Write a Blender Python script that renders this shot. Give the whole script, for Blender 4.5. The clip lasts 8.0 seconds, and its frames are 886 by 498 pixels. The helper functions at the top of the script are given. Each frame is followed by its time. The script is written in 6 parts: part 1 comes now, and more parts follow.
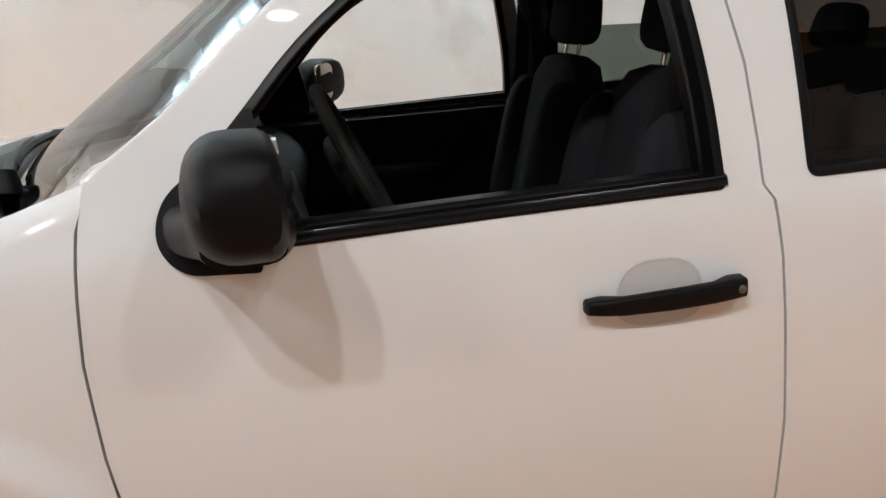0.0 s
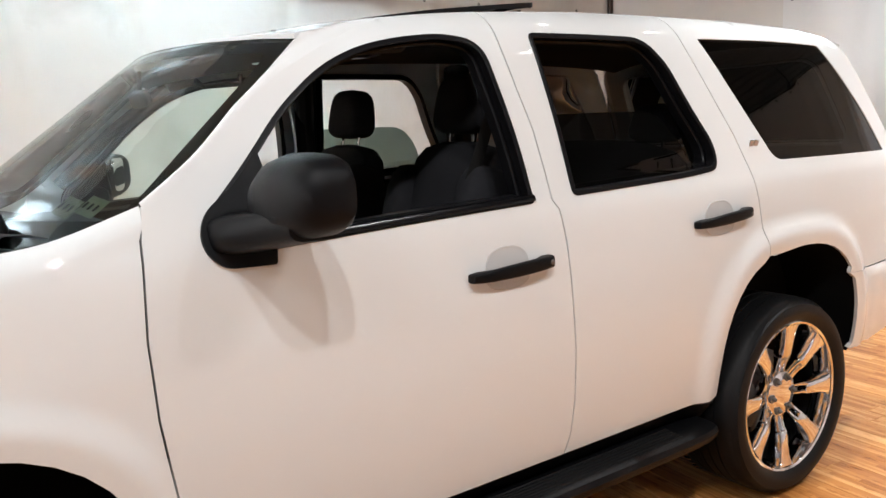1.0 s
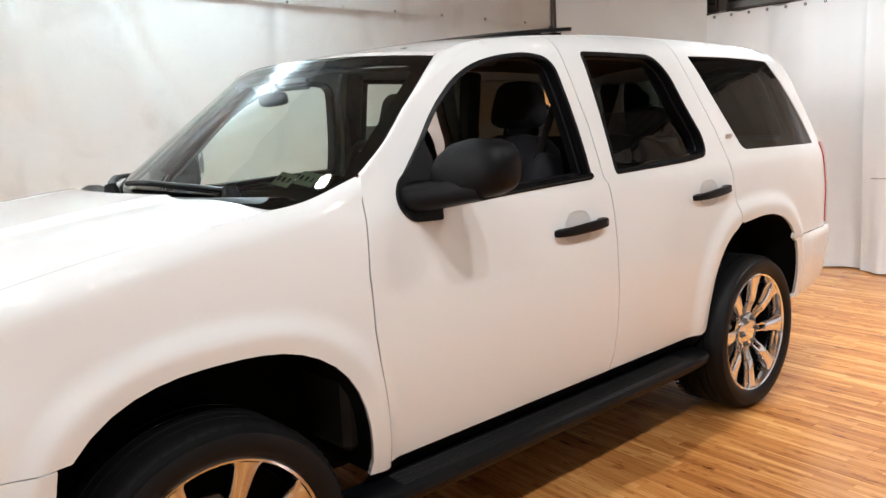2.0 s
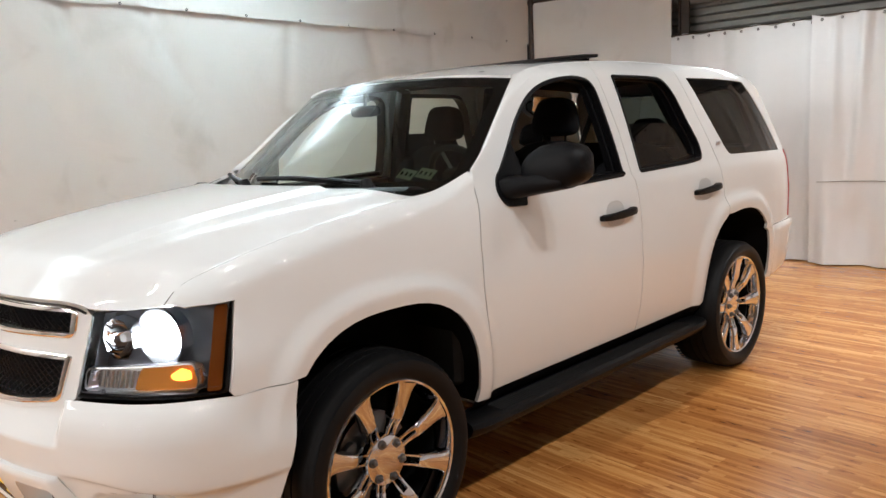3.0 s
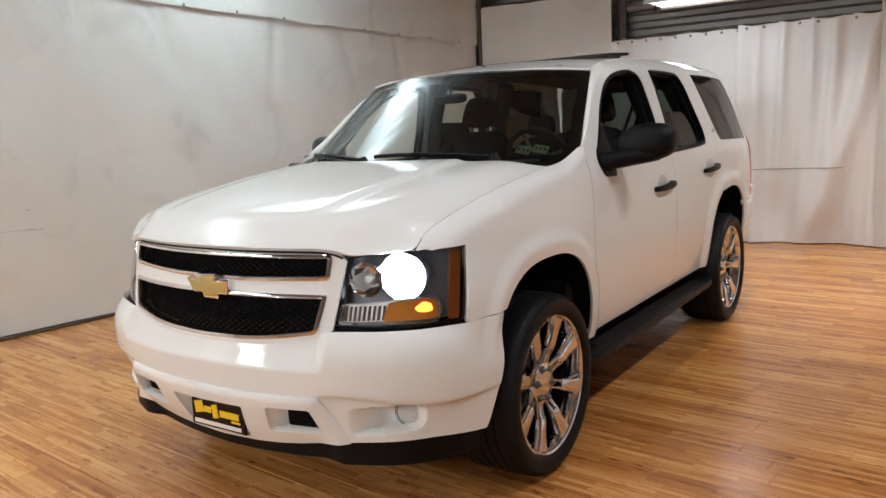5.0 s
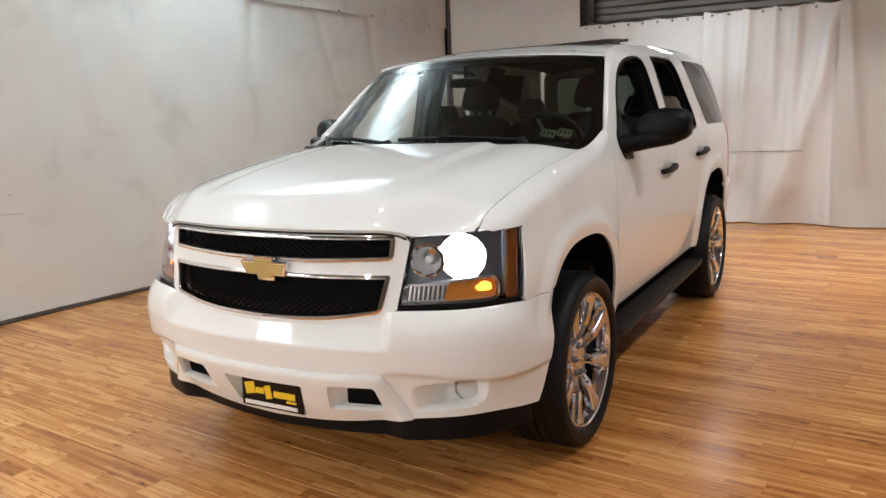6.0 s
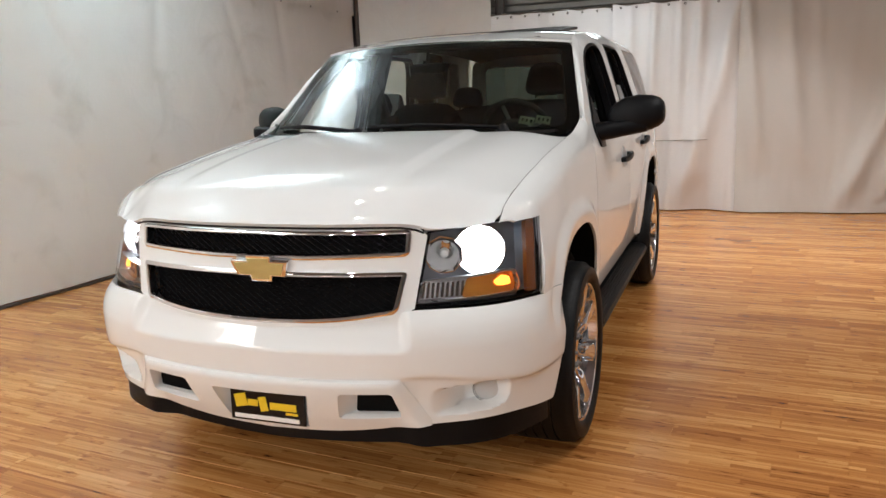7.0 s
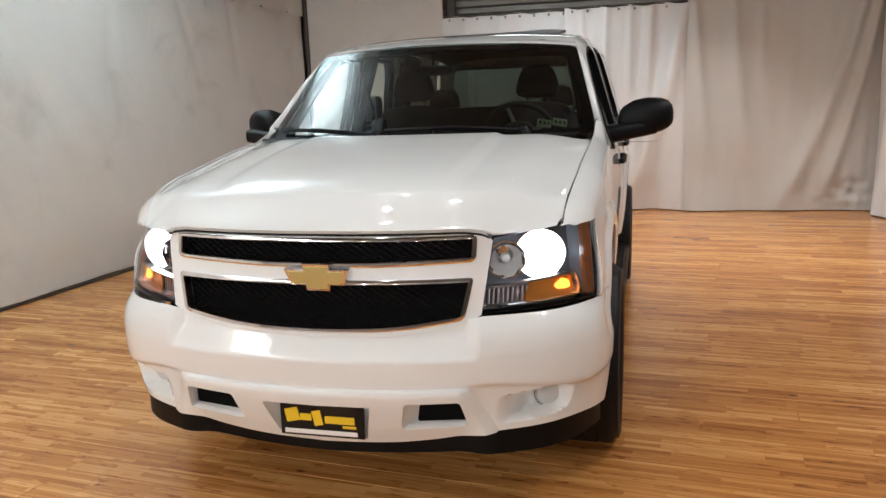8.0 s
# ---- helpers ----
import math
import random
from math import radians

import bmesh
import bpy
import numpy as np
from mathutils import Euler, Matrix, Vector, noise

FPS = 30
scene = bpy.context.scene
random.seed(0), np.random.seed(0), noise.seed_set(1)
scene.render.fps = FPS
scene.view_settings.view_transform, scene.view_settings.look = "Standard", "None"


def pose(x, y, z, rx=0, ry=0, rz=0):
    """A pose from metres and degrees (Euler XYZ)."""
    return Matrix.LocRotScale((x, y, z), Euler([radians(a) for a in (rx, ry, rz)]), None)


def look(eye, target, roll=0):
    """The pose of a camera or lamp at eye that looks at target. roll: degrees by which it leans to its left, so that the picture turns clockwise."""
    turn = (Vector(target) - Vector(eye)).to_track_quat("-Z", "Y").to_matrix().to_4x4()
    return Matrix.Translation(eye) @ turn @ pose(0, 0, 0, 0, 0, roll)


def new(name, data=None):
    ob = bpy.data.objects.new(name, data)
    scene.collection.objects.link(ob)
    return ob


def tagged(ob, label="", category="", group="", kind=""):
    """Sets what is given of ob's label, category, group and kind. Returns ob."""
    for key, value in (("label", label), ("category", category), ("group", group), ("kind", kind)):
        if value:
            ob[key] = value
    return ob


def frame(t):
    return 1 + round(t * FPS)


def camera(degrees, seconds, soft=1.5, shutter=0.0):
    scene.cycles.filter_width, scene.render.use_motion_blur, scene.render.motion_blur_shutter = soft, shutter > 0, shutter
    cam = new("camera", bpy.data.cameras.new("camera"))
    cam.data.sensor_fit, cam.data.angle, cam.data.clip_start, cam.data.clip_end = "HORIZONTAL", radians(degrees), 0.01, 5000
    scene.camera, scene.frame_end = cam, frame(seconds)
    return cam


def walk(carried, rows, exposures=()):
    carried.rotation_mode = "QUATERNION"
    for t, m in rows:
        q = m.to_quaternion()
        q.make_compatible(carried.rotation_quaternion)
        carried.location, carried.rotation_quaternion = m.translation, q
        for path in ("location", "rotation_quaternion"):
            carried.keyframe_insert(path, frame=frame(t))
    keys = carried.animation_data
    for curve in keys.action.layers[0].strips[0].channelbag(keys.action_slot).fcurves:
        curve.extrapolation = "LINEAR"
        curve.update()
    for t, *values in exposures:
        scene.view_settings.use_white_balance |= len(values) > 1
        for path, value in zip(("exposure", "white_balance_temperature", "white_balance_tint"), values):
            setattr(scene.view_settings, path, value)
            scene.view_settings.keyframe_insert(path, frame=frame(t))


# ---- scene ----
from mathutils import geometry

cam = camera(59.1, 8.0)
PATH = [
    (0, (1.028, -2.237, 1.603), (1.245, -0.330, 1.033), -4.0),
    (0.5, (0.598, -2.486, 1.52), (1.408, -0.699, 1.132), -3.3),
    (1, (0.158, -2.688, 1.511), (1.272, -1.056, 1.202), -3.2),
    (1.5, (-0.333, -2.785, 1.515), (0.912, -1.251, 1.202), -3.0),
    (2.8, (-1.605, -2.968, 1.538), (-0.208, -1.569, 1.237), -3.0),
    (3, (-1.781, -2.992, 1.543), (-0.358, -1.619, 1.243), -2.8),
    (3.5, (-2.149, -3.025, 1.553), (-0.703, -1.677, 1.253), -2.9),
    (4, (-2.502, -2.888, 1.527), (-0.953, -1.659, 1.225), -2.7),
    (4.5, (-2.755, -2.687, 1.502), (-1.128, -1.566, 1.196), -2.6),
    (5, (-2.957, -2.472, 1.498), (-1.328, -1.354, 1.19), -2.7),
    (5.2, (-3.024, -2.388, 1.506), (-1.393, -1.276, 1.185), -2.5),
    (6.3, (-3.3, -1.987, 1.524), (-1.549, -1.092, 1.161), -2.4),
    (6.5, (-3.282, -1.858, 1.514), (-1.5, -1.028, 1.149), -2.3),
    (7, (-3.322, -1.6, 1.515), (-1.488, -0.903, 1.125), -2.2),
    (7.5, (-3.419, -1.35, 1.553), (-1.556, -0.738, 1.159), -2.1),
    (8, (-3.43, -1.102, 1.536), (-1.532, -0.607, 1.143), -2.1),
]
walk(cam, [(t, look(eye, target, roll)) for t, eye, target, roll in PATH], [(0, 0.28, 6200, 10), (0.5, 0.06, 6200, 10), (1, 0.60, 6200, 10), (1.5, 0.70, 6200, 10), (2.8, 0.27, 6300, 10), (3.5, 0.17, 6350, 10), (4, 0.17, 6350, 10), (4.5, 0.15, 6350, 10), (5, -0.04, 6350, 10), (6.5, 0.08, 6350, 10), (7, 0.04, 6350, 10), (8, -0.05, 6350, 10)])

# ---- world and lamps -------------------------------------------------------
world = bpy.data.worlds.new("world")
scene.world = world
world.use_nodes = True
world.node_tree.nodes["Background"].inputs[0].default_value = (0.95, 0.97, 1.0, 1)
world.node_tree.nodes["Background"].inputs[1].default_value = 0.02

ROOM = radians(-5.4)      # the room stands turned against the car
CEILING = 4.3
SPOT_WATT, TUBE_WATT = 67.0, 100.0
# ceiling spotlights: place and share of the power
SPOTS = [(-6.2, y, 2.75, 1.4) for y in (-3.2, -2.2, -1.2, -0.2, 0.8, 1.8, 2.8)]
SPOTS += [(x, 0.15, 3.95, 0.25) for x in (-2.6, -1.3, 0.0)]
SPOTS += [(-0.7, -0.70, 3.95, 0.3), (3.6, -0.90, 3.95, 2.5), (4.9, -1.60, 3.95, 3.4), (4.3, -3.0, 3.95, 2.3), (0.02, -3.25, 3.90, 1.20), (0.56, -3.25, 3.90, 1.05), (-1.9, -3.25, 3.90, 0.5), (-1.3, -3.25, 3.90, 0.5), (2.35, -3.35, 3.90, 0.6), (2.95, -3.35, 3.90, 0.6)]
# fluorescent lights: place, turn, length, width, share of the power
TUBES = [(5.68, -0.10, 2.78, 90, 1.25, 0.60, 0.10), (1.85, 2.55, 4.06, -5, 1.50, 0.70, 1.4), (-1.7, 2.85, 4.06, -5, 1.50, 0.70, 0.75), (-4.7, 3.3, 3.95, 30, 2.40, 0.90, 0.85)]


def lamp(name, kind, place, watt, colour, target=None, size=(0.1, 0.1), cone=None):
    data = bpy.data.lights.new(name, kind)
    data.energy, data.color = watt, colour
    if kind == "AREA":
        data.shape, data.size, data.size_y = "RECTANGLE", size[0], size[1]
    else:
        data.shadow_soft_size = size[0]
    if cone:
        data.spot_size, data.spot_blend = radians(cone), 0.7
    ob = new(name, data)
    ob.matrix_world = look(place, target or (place[0], place[1] + 0.001, 0))
    return ob


for p in SPOTS:
    lamp("spot_lamp", "SPOT", (p[0], p[1], p[2] - 0.14), SPOT_WATT * p[3], (1.0, 0.975, 0.94), (p[0] + 0.2, p[1] - 0.1, 0.0) if p[0] > 3 else (p[0] * 0.4 + 0.6, p[1] * 0.4, 0.3), (0.036 if p[0] < -5 else 0.055,), 84 if p[0] > 3 else 125)
for x, y, z, turn, ln, wd, share in TUBES:
    ob = lamp("tube_lamp", "AREA", (x, y, z - 0.13), TUBE_WATT * share, (1.0, 0.96, 0.90) if x < -4 else (0.78, 0.94, 1.0) if y > 2 else (0.87, 0.98, 1.0), None, (ln, wd))
    ob.matrix_world = pose(x, y, z - 0.13, 0, 0, turn)


# ---- materials -------------------------------------------------------------
def mat(name, base, rough=0.5, metal=0.0, coat=0.0, vary=0.08, scale=6.0, fine_scale=300.0, bump=0.0, spread=0.05, spec=0.5):
    """A principled surface with two scales of variation in colour, gloss and relief."""
    m = bpy.data.materials.new(name)
    m.use_nodes = True
    n, l = m.node_tree.nodes, m.node_tree.links
    b = n["Principled BSDF"]
    b.inputs["Metallic"].default_value = metal
    b.inputs["Coat Weight"].default_value = coat
    b.inputs["Coat Roughness"].default_value = 0.075
    b.inputs["Specular IOR Level"].default_value = spec
    co = n.new("ShaderNodeTexCoord")
    big = n.new("ShaderNodeTexNoise")
    big.inputs["Scale"].default_value, big.inputs["Detail"].default_value = scale, 5
    small = n.new("ShaderNodeTexNoise")
    small.inputs["Scale"].default_value, small.inputs["Detail"].default_value = fine_scale, 2
    for t in (big, small):
        l.new(co.outputs["Object"], t.inputs["Vector"])
    mix = n.new("ShaderNodeMix")
    mix.data_type = "RGBA"
    lo, hi = [max(0, c * (1 - vary)) for c in base], [min(1, c * (1 + vary)) for c in base]
    mix.inputs["A"].default_value, mix.inputs["B"].default_value = (*lo, 1), (*hi, 1)
    l.new(big.outputs["Fac"], mix.inputs["Factor"])
    l.new(mix.outputs["Result"], b.inputs["Base Color"])
    ramp = n.new("ShaderNodeMapRange")
    ramp.inputs["To Min"].default_value, ramp.inputs["To Max"].default_value = max(0.01, rough - spread), min(1, rough + spread)
    l.new(big.outputs["Fac"], ramp.inputs["Value"])
    l.new(ramp.outputs["Result"], b.inputs["Roughness"])
    if bump:
        bp = n.new("ShaderNodeBump")
        bp.inputs["Strength"].default_value, bp.inputs["Distance"].default_value = bump, 0.002
        l.new(small.outputs["Fac"], bp.inputs["Height"])
        l.new(bp.outputs["Normal"], b.inputs["Normal"])
    return m


def glass(name, tint, gloss_rough=0.0, ior=1.45):
    """A pane: tinted clear, with a mirror-like gloss that grows towards grazing."""
    m = bpy.data.materials.new(name)
    m.use_nodes = True
    n, l = m.node_tree.nodes, m.node_tree.links
    n.clear()
    out, mx = n.new("ShaderNodeOutputMaterial"), n.new("ShaderNodeMixShader")
    tr, gl, fr = n.new("ShaderNodeBsdfTransparent"), n.new("ShaderNodeBsdfGlossy"), n.new("ShaderNodeFresnel")
    tr.inputs["Color"].default_value = (*tint, 1)
    gl.inputs["Roughness"].default_value = gloss_rough
    fr.inputs["IOR"].default_value = ior
    l.new(fr.outputs[0], mx.inputs[0])
    l.new(tr.outputs[0], mx.inputs[1])
    l.new(gl.outputs[0], mx.inputs[2])
    l.new(mx.outputs[0], out.inputs[0])
    return m


def glow(name, colour, strength):
    m = bpy.data.materials.new(name)
    m.use_nodes = True
    b = m.node_tree.nodes["Principled BSDF"]
    b.inputs["Base Color"].default_value = (*colour, 1)
    b.inputs["Emission Color"].default_value = (*colour, 1)
    b.inputs["Emission Strength"].default_value = strength
    return m


def cloth(name, base, bump=0.35, weave=420.0, stains=0.0):
    """Canvas: blotched colour, faint water marks, a woven relief and soft creases."""
    m = mat(name, base, 0.9, vary=0.06, scale=1.3, spec=0.15, spread=0.04)
    n, l = m.node_tree.nodes, m.node_tree.links
    b = n["Principled BSDF"]
    co = n["Texture Coordinate"]
    crease = n.new("ShaderNodeTexNoise")
    crease.inputs["Scale"].default_value, crease.inputs["Detail"].default_value, crease.inputs["Distortion"].default_value = 2.2, 4, 1.2
    l.new(co.outputs["Object"], crease.inputs["Vector"])
    wv = n.new("ShaderNodeTexNoise")
    wv.inputs["Scale"].default_value = weave
    l.new(co.outputs["Object"], wv.inputs["Vector"])
    if stains:
        smear = n.new("ShaderNodeTexNoise")
        smear.inputs["Scale"].default_value, smear.inputs["Detail"].default_value, smear.inputs["Distortion"].default_value = 1.7, 9, 0.8
        l.new(co.outputs["Object"], smear.inputs["Vector"])
        ramp = n.new("ShaderNodeMapRange")
        ramp.inputs["From Min"].default_value, ramp.inputs["From Max"].default_value = 0.56, 0.74
        ramp.inputs["To Max"].default_value = stains
        l.new(smear.outputs["Fac"], ramp.inputs["Value"])
        soil = n.new("ShaderNodeMixRGB")
        soil.blend_type = "MULTIPLY"
        soil.inputs["Color2"].default_value = (0.52, 0.47, 0.42, 1)
        l.new(ramp.outputs["Result"], soil.inputs["Fac"])
        l.new(b.inputs["Base Color"].links[0].from_socket, soil.inputs["Color1"])
        l.new(soil.outputs["Color"], b.inputs["Base Color"])
    b1, b2 = n.new("ShaderNodeBump"), n.new("ShaderNodeBump")
    b1.inputs["Strength"].default_value, b1.inputs["Distance"].default_value = bump, 0.03
    b2.inputs["Strength"].default_value, b2.inputs["Distance"].default_value = 0.15, 0.001
    l.new(crease.outputs["Fac"], b1.inputs["Height"])
    l.new(wv.outputs["Fac"], b2.inputs["Height"])
    l.new(b1.outputs["Normal"], b2.inputs["Normal"])
    l.new(b2.outputs["Normal"], b.inputs["Normal"])
    return m


def wood(name, island):
    """Laminate boards: a tone a board, strips along it, fine dark grain and a satin varnish."""
    m = bpy.data.materials.new(name)
    m.use_nodes = True
    n, l = m.node_tree.nodes, m.node_tree.links
    b = n["Principled BSDF"]
    co = n.new("ShaderNodeTexCoord")
    if island:
        rnd = n.new("ShaderNodeNewGeometry").outputs["Random Per Island"]
    else:
        rnd = n.new("ShaderNodeObjectInfo").outputs["Random"]
    geo = n.new("ShaderNodeNewGeometry")
    rot = n.new("ShaderNodeVectorRotate")
    rot.rotation_type = "Z_AXIS"
    rot.inputs["Angle"].default_value = -ROOM
    l.new(geo.outputs["Position"], rot.inputs["Vector"])
    # strips: cells long in y, narrow in x
    axes = n.new("ShaderNodeSeparateXYZ")
    l.new(rot.outputs[0], axes.inputs[0])
    along = n.new("ShaderNodeMath"); along.operation = "MULTIPLY_ADD"; along.inputs[1].default_value = 7.3
    l.new(rnd, along.inputs[0]); l.new(axes.outputs[1], along.inputs[2])
    across = n.new("ShaderNodeMath"); across.operation = "ADD"; across.inputs[1].default_value = 0.061
    l.new(axes.outputs[0], across.inputs[0])
    uv = n.new("ShaderNodeCombineXYZ")
    l.new(along.outputs[0], uv.inputs[0]); l.new(across.outputs[0], uv.inputs[1])
    strip = n.new("ShaderNodeTexBrick")
    strip.offset, strip.offset_frequency, strip.squash = 0.37, 2, 1.0
    for key, value in (("Scale", 1.0), ("Mortar Size", 0.0007), ("Mortar Smooth", 0.3), ("Brick Width", 0.43), ("Row Height", 0.0305)):
        strip.inputs[key].default_value = value
    strip.inputs["Color1"].default_value, strip.inputs["Color2"].default_value, strip.inputs["Mortar"].default_value = (0, 0, 0, 1), (1, 1, 1, 1), (0, 0, 0, 1)
    l.new(uv.outputs[0], strip.inputs["Vector"])
    grain_map = n.new("ShaderNodeMapping")
    grain_map.inputs["Scale"].default_value = (70.0, 2.2, 1.0)
    l.new(rot.outputs[0], grain_map.inputs["Vector"])
    grain = n.new("ShaderNodeTexNoise")
    grain.inputs["Scale"].default_value, grain.inputs["Detail"].default_value, grain.inputs["Distortion"].default_value = 1.0, 6, 0.4
    l.new(grain_map.outputs[0], grain.inputs["Vector"])
    sep = n.new("ShaderNodeSeparateColor")
    l.new(strip.outputs["Color"], sep.inputs[0])
    a1 = n.new("ShaderNodeMath"); a1.operation = "MULTIPLY"; a1.inputs[1].default_value = 0.30
    l.new(sep.outputs[0], a1.inputs[0])
    a2 = n.new("ShaderNodeMath"); a2.operation = "MULTIPLY_ADD"; a2.inputs[1].default_value = 0.24
    l.new(rnd, a2.inputs[0]); l.new(a1.outputs[0], a2.inputs[2])
    a3 = n.new("ShaderNodeMath"); a3.operation = "MULTIPLY_ADD"; a3.inputs[1].default_value = 0.52
    l.new(grain.outputs["Fac"], a3.inputs[0]); l.new(a2.outputs[0], a3.inputs[2])
    # fine fibres, dark flecks and worn pale streaks along the boards
    fibre_map = n.new("ShaderNodeMapping")
    fibre_map.inputs["Scale"].default_value = (190.0, 3.2, 1.0)
    l.new(rot.outputs[0], fibre_map.inputs["Vector"])
    fibre = n.new("ShaderNodeTexNoise")
    fibre.inputs["Scale"].default_value, fibre.inputs["Detail"].default_value = 1.0, 3
    l.new(fibre_map.outputs[0], fibre.inputs["Vector"])
    a4 = n.new("ShaderNodeMath"); a4.operation = "MULTIPLY_ADD"; a4.inputs[1].default_value = 0.16
    l.new(fibre.outputs["Fac"], a4.inputs[0]); l.new(a3.outputs[0], a4.inputs[2])
    fleck_map = n.new("ShaderNodeMapping")
    fleck_map.inputs["Scale"].default_value = (34.0, 6.5, 1.0)
    l.new(rot.outputs[0], fleck_map.inputs["Vector"])
    fleck = n.new("ShaderNodeTexNoise")
    fleck.inputs["Scale"].default_value, fleck.inputs["Detail"].default_value, fleck.inputs["Roughness"].default_value = 1.0, 7, 0.65
    l.new(fleck_map.outputs[0], fleck.inputs["Vector"])
    cut = n.new("ShaderNodeMapRange")
    cut.inputs["From Min"].default_value, cut.inputs["From Max"].default_value = 0.57, 0.74
    cut.inputs["To Min"].default_value, cut.inputs["To Max"].default_value = 0.0, 0.55
    l.new(fleck.outputs["Fac"], cut.inputs["Value"])
    a5 = n.new("ShaderNodeMath"); a5.operation = "SUBTRACT"
    l.new(a4.outputs[0], a5.inputs[0]); l.new(cut.outputs[0], a5.inputs[1])
    a3 = n.new("ShaderNodeMath"); a3.operation = "SUBTRACT"; a3.inputs[1].default_value = -0.07
    l.new(a5.outputs[0], a3.inputs[0])
    ramp = n.new("ShaderNodeValToRGB")
    e = ramp.color_ramp.elements
    e[0].position, e[0].color = 0.18, (0.095, 0.028, 0.0070, 1)
    e[1].position, e[1].color = 0.95, (0.79, 0.415, 0.140, 1)
    mid = e.new(0.42); mid.color = (0.335, 0.120, 0.029, 1)
    mid = e.new(0.68); mid.color = (0.55, 0.228, 0.061, 1)
    l.new(a3.outputs[0], ramp.inputs[0])
    l.new(ramp.outputs[0], b.inputs["Base Color"])
    rr = n.new("ShaderNodeMapRange")
    rr.inputs["To Min"].default_value, rr.inputs["To Max"].default_value = 0.15, 0.30
    l.new(grain.outputs["Fac"], rr.inputs["Value"])
    l.new(rr.outputs[0], b.inputs["Roughness"])
    bp = n.new("ShaderNodeBump")
    bp.inputs["Strength"].default_value, bp.inputs["Distance"].default_value = 0.12, 0.001
    l.new(grain.outputs["Fac"], bp.inputs["Height"])
    l.new(bp.outputs[0], b.inputs["Normal"])
    return m


PAINT = mat("white_paint", (0.78, 0.80, 0.80), 0.5, coat=1.0, vary=0.012, scale=2.0, spread=0.02, spec=0.1)
PAINT.node_tree.nodes["Principled BSDF"].inputs["Coat Roughness"].default_value = 0.025
PLASTIC = mat("black_plastic", (0.0035, 0.0037, 0.0046), 0.42, vary=0.2, scale=9, bump=0.25, fine_scale=900, spec=0.15)
GLOSSY_BLACK = mat("gloss_black", (0.005, 0.005, 0.006), 0.18, vary=0.1, spec=0.3)
RUBBER = mat("rubber", (0.0065, 0.0065, 0.007), 0.50, vary=0.25, scale=14, bump=0.2, spec=0.20)
SEAL = mat("rubber_seal", (0.006, 0.006, 0.007), 0.34, vary=0.2, spec=0.14)
CHROME = mat("chrome", (0.86, 0.86, 0.87), 0.05, metal=1.0, vary=0.03, scale=9, spread=0.03)
GRILLE_BLACK = mat("grille_black", (0.012, 0.012, 0.014), 0.24, vary=0.1, spec=0.6, coat=0.5)
WHEEL_CHROME = mat("wheel_chrome", (0.74, 0.77, 0.82), 0.07, metal=1.0, vary=0.06, scale=14, spread=0.05)
LAMP_GREY = mat("lamp_grey", (0.20, 0.20, 0.215), 0.30, metal=0.15, vary=0.1)
SATIN = mat("satin_metal", (0.55, 0.55, 0.56), 0.28, metal=1.0, vary=0.06)
STEEL = mat("dark_steel", (0.16, 0.155, 0.15), 0.42, metal=0.9, vary=0.25, scale=12)
GOLD = mat("brushed_gold", (0.52, 0.44, 0.18), 0.38, metal=0.35, vary=0.1, fine_scale=500, bump=0.1)
DARK = mat("underside", (0.006, 0.006, 0.006), 0.9, vary=0.2, spec=0.06)
FABRIC = mat("seat_fabric", (0.028, 0.028, 0.032), 0.92, vary=0.2, scale=20, bump=0.5, fine_scale=700, spec=0.2)
TRIM = mat("interior_trim", (0.022, 0.021, 0.020), 0.6, vary=0.2, bump=0.2, fine_scale=800, spec=0.2)
# headliner and visors: tan set very dark, with the cabin's shade in it
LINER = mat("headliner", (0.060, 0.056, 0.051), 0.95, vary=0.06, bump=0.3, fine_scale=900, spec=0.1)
GREY_TRIM = mat("grey_trim", (0.20, 0.21, 0.21), 0.45, vary=0.1)
WINDSHIELD = glass("windshield_glass", (0.71, 0.82, 0.75), 0.012, 1.72)
TINTED = glass("tinted_glass", (0.09, 0.085, 0.08), 0.0, 1.5)
HALF_TINT = glass("green_tinted_glass", (0.17, 0.21, 0.185), 0.0, 1.5)
REAR_TINT = glass("rear_glass", (0.105, 0.13, 0.115), 0.0, 1.5)
CLEAR = glass("clear_lens", (0.95, 0.96, 0.97), 0.0, 1.45)
AMBER_SIGNAL = mat("amber_signal", (0.90, 0.34, 0.06), 0.16, metal=0.6, coat=0.8, vary=0.15, scale=80)
AMBER = mat("amber_lens", (0.34, 0.090, 0.012), 0.14, coat=0.6, vary=0.1)
RED = mat("red_lens", (0.42, 0.012, 0.015), 0.12, coat=0.8, vary=0.1)
BEAM = glow("headlamp_beam", (0.92, 0.96, 1.0), 30.0)
BOWL = mat("frosted_reflector", (0.80, 0.81, 0.83), 0.22, metal=1.0, vary=0.05, scale=60)
AMBER_GLOW = glow("amber_bulb", (1.0, 0.36, 0.04), 3.2)
MIRROR = mat("mirror_silver", (0.85, 0.86, 0.86), 0.01, metal=1.0, vary=0.01, spread=0.005)
YELLOW = mat("yellow_print", (0.80, 0.55, 0.02), 0.4, vary=0.05)
WHITE_PRINT = mat("white_print", (0.8, 0.8, 0.78), 0.4, vary=0.05)
STICKER = mat("sticker", (0.17, 0.19, 0.13), 0.5, vary=0.3, scale=60)
CANVAS = cloth("canvas", (0.68, 0.655, 0.625), stains=0.30)
CURTAIN = cloth("curtain_cloth", (0.75, 0.745, 0.745), 0.30)
CURTAIN_TAN = cloth("unbleached_curtain_cloth", (0.60, 0.582, 0.552), 0.30)
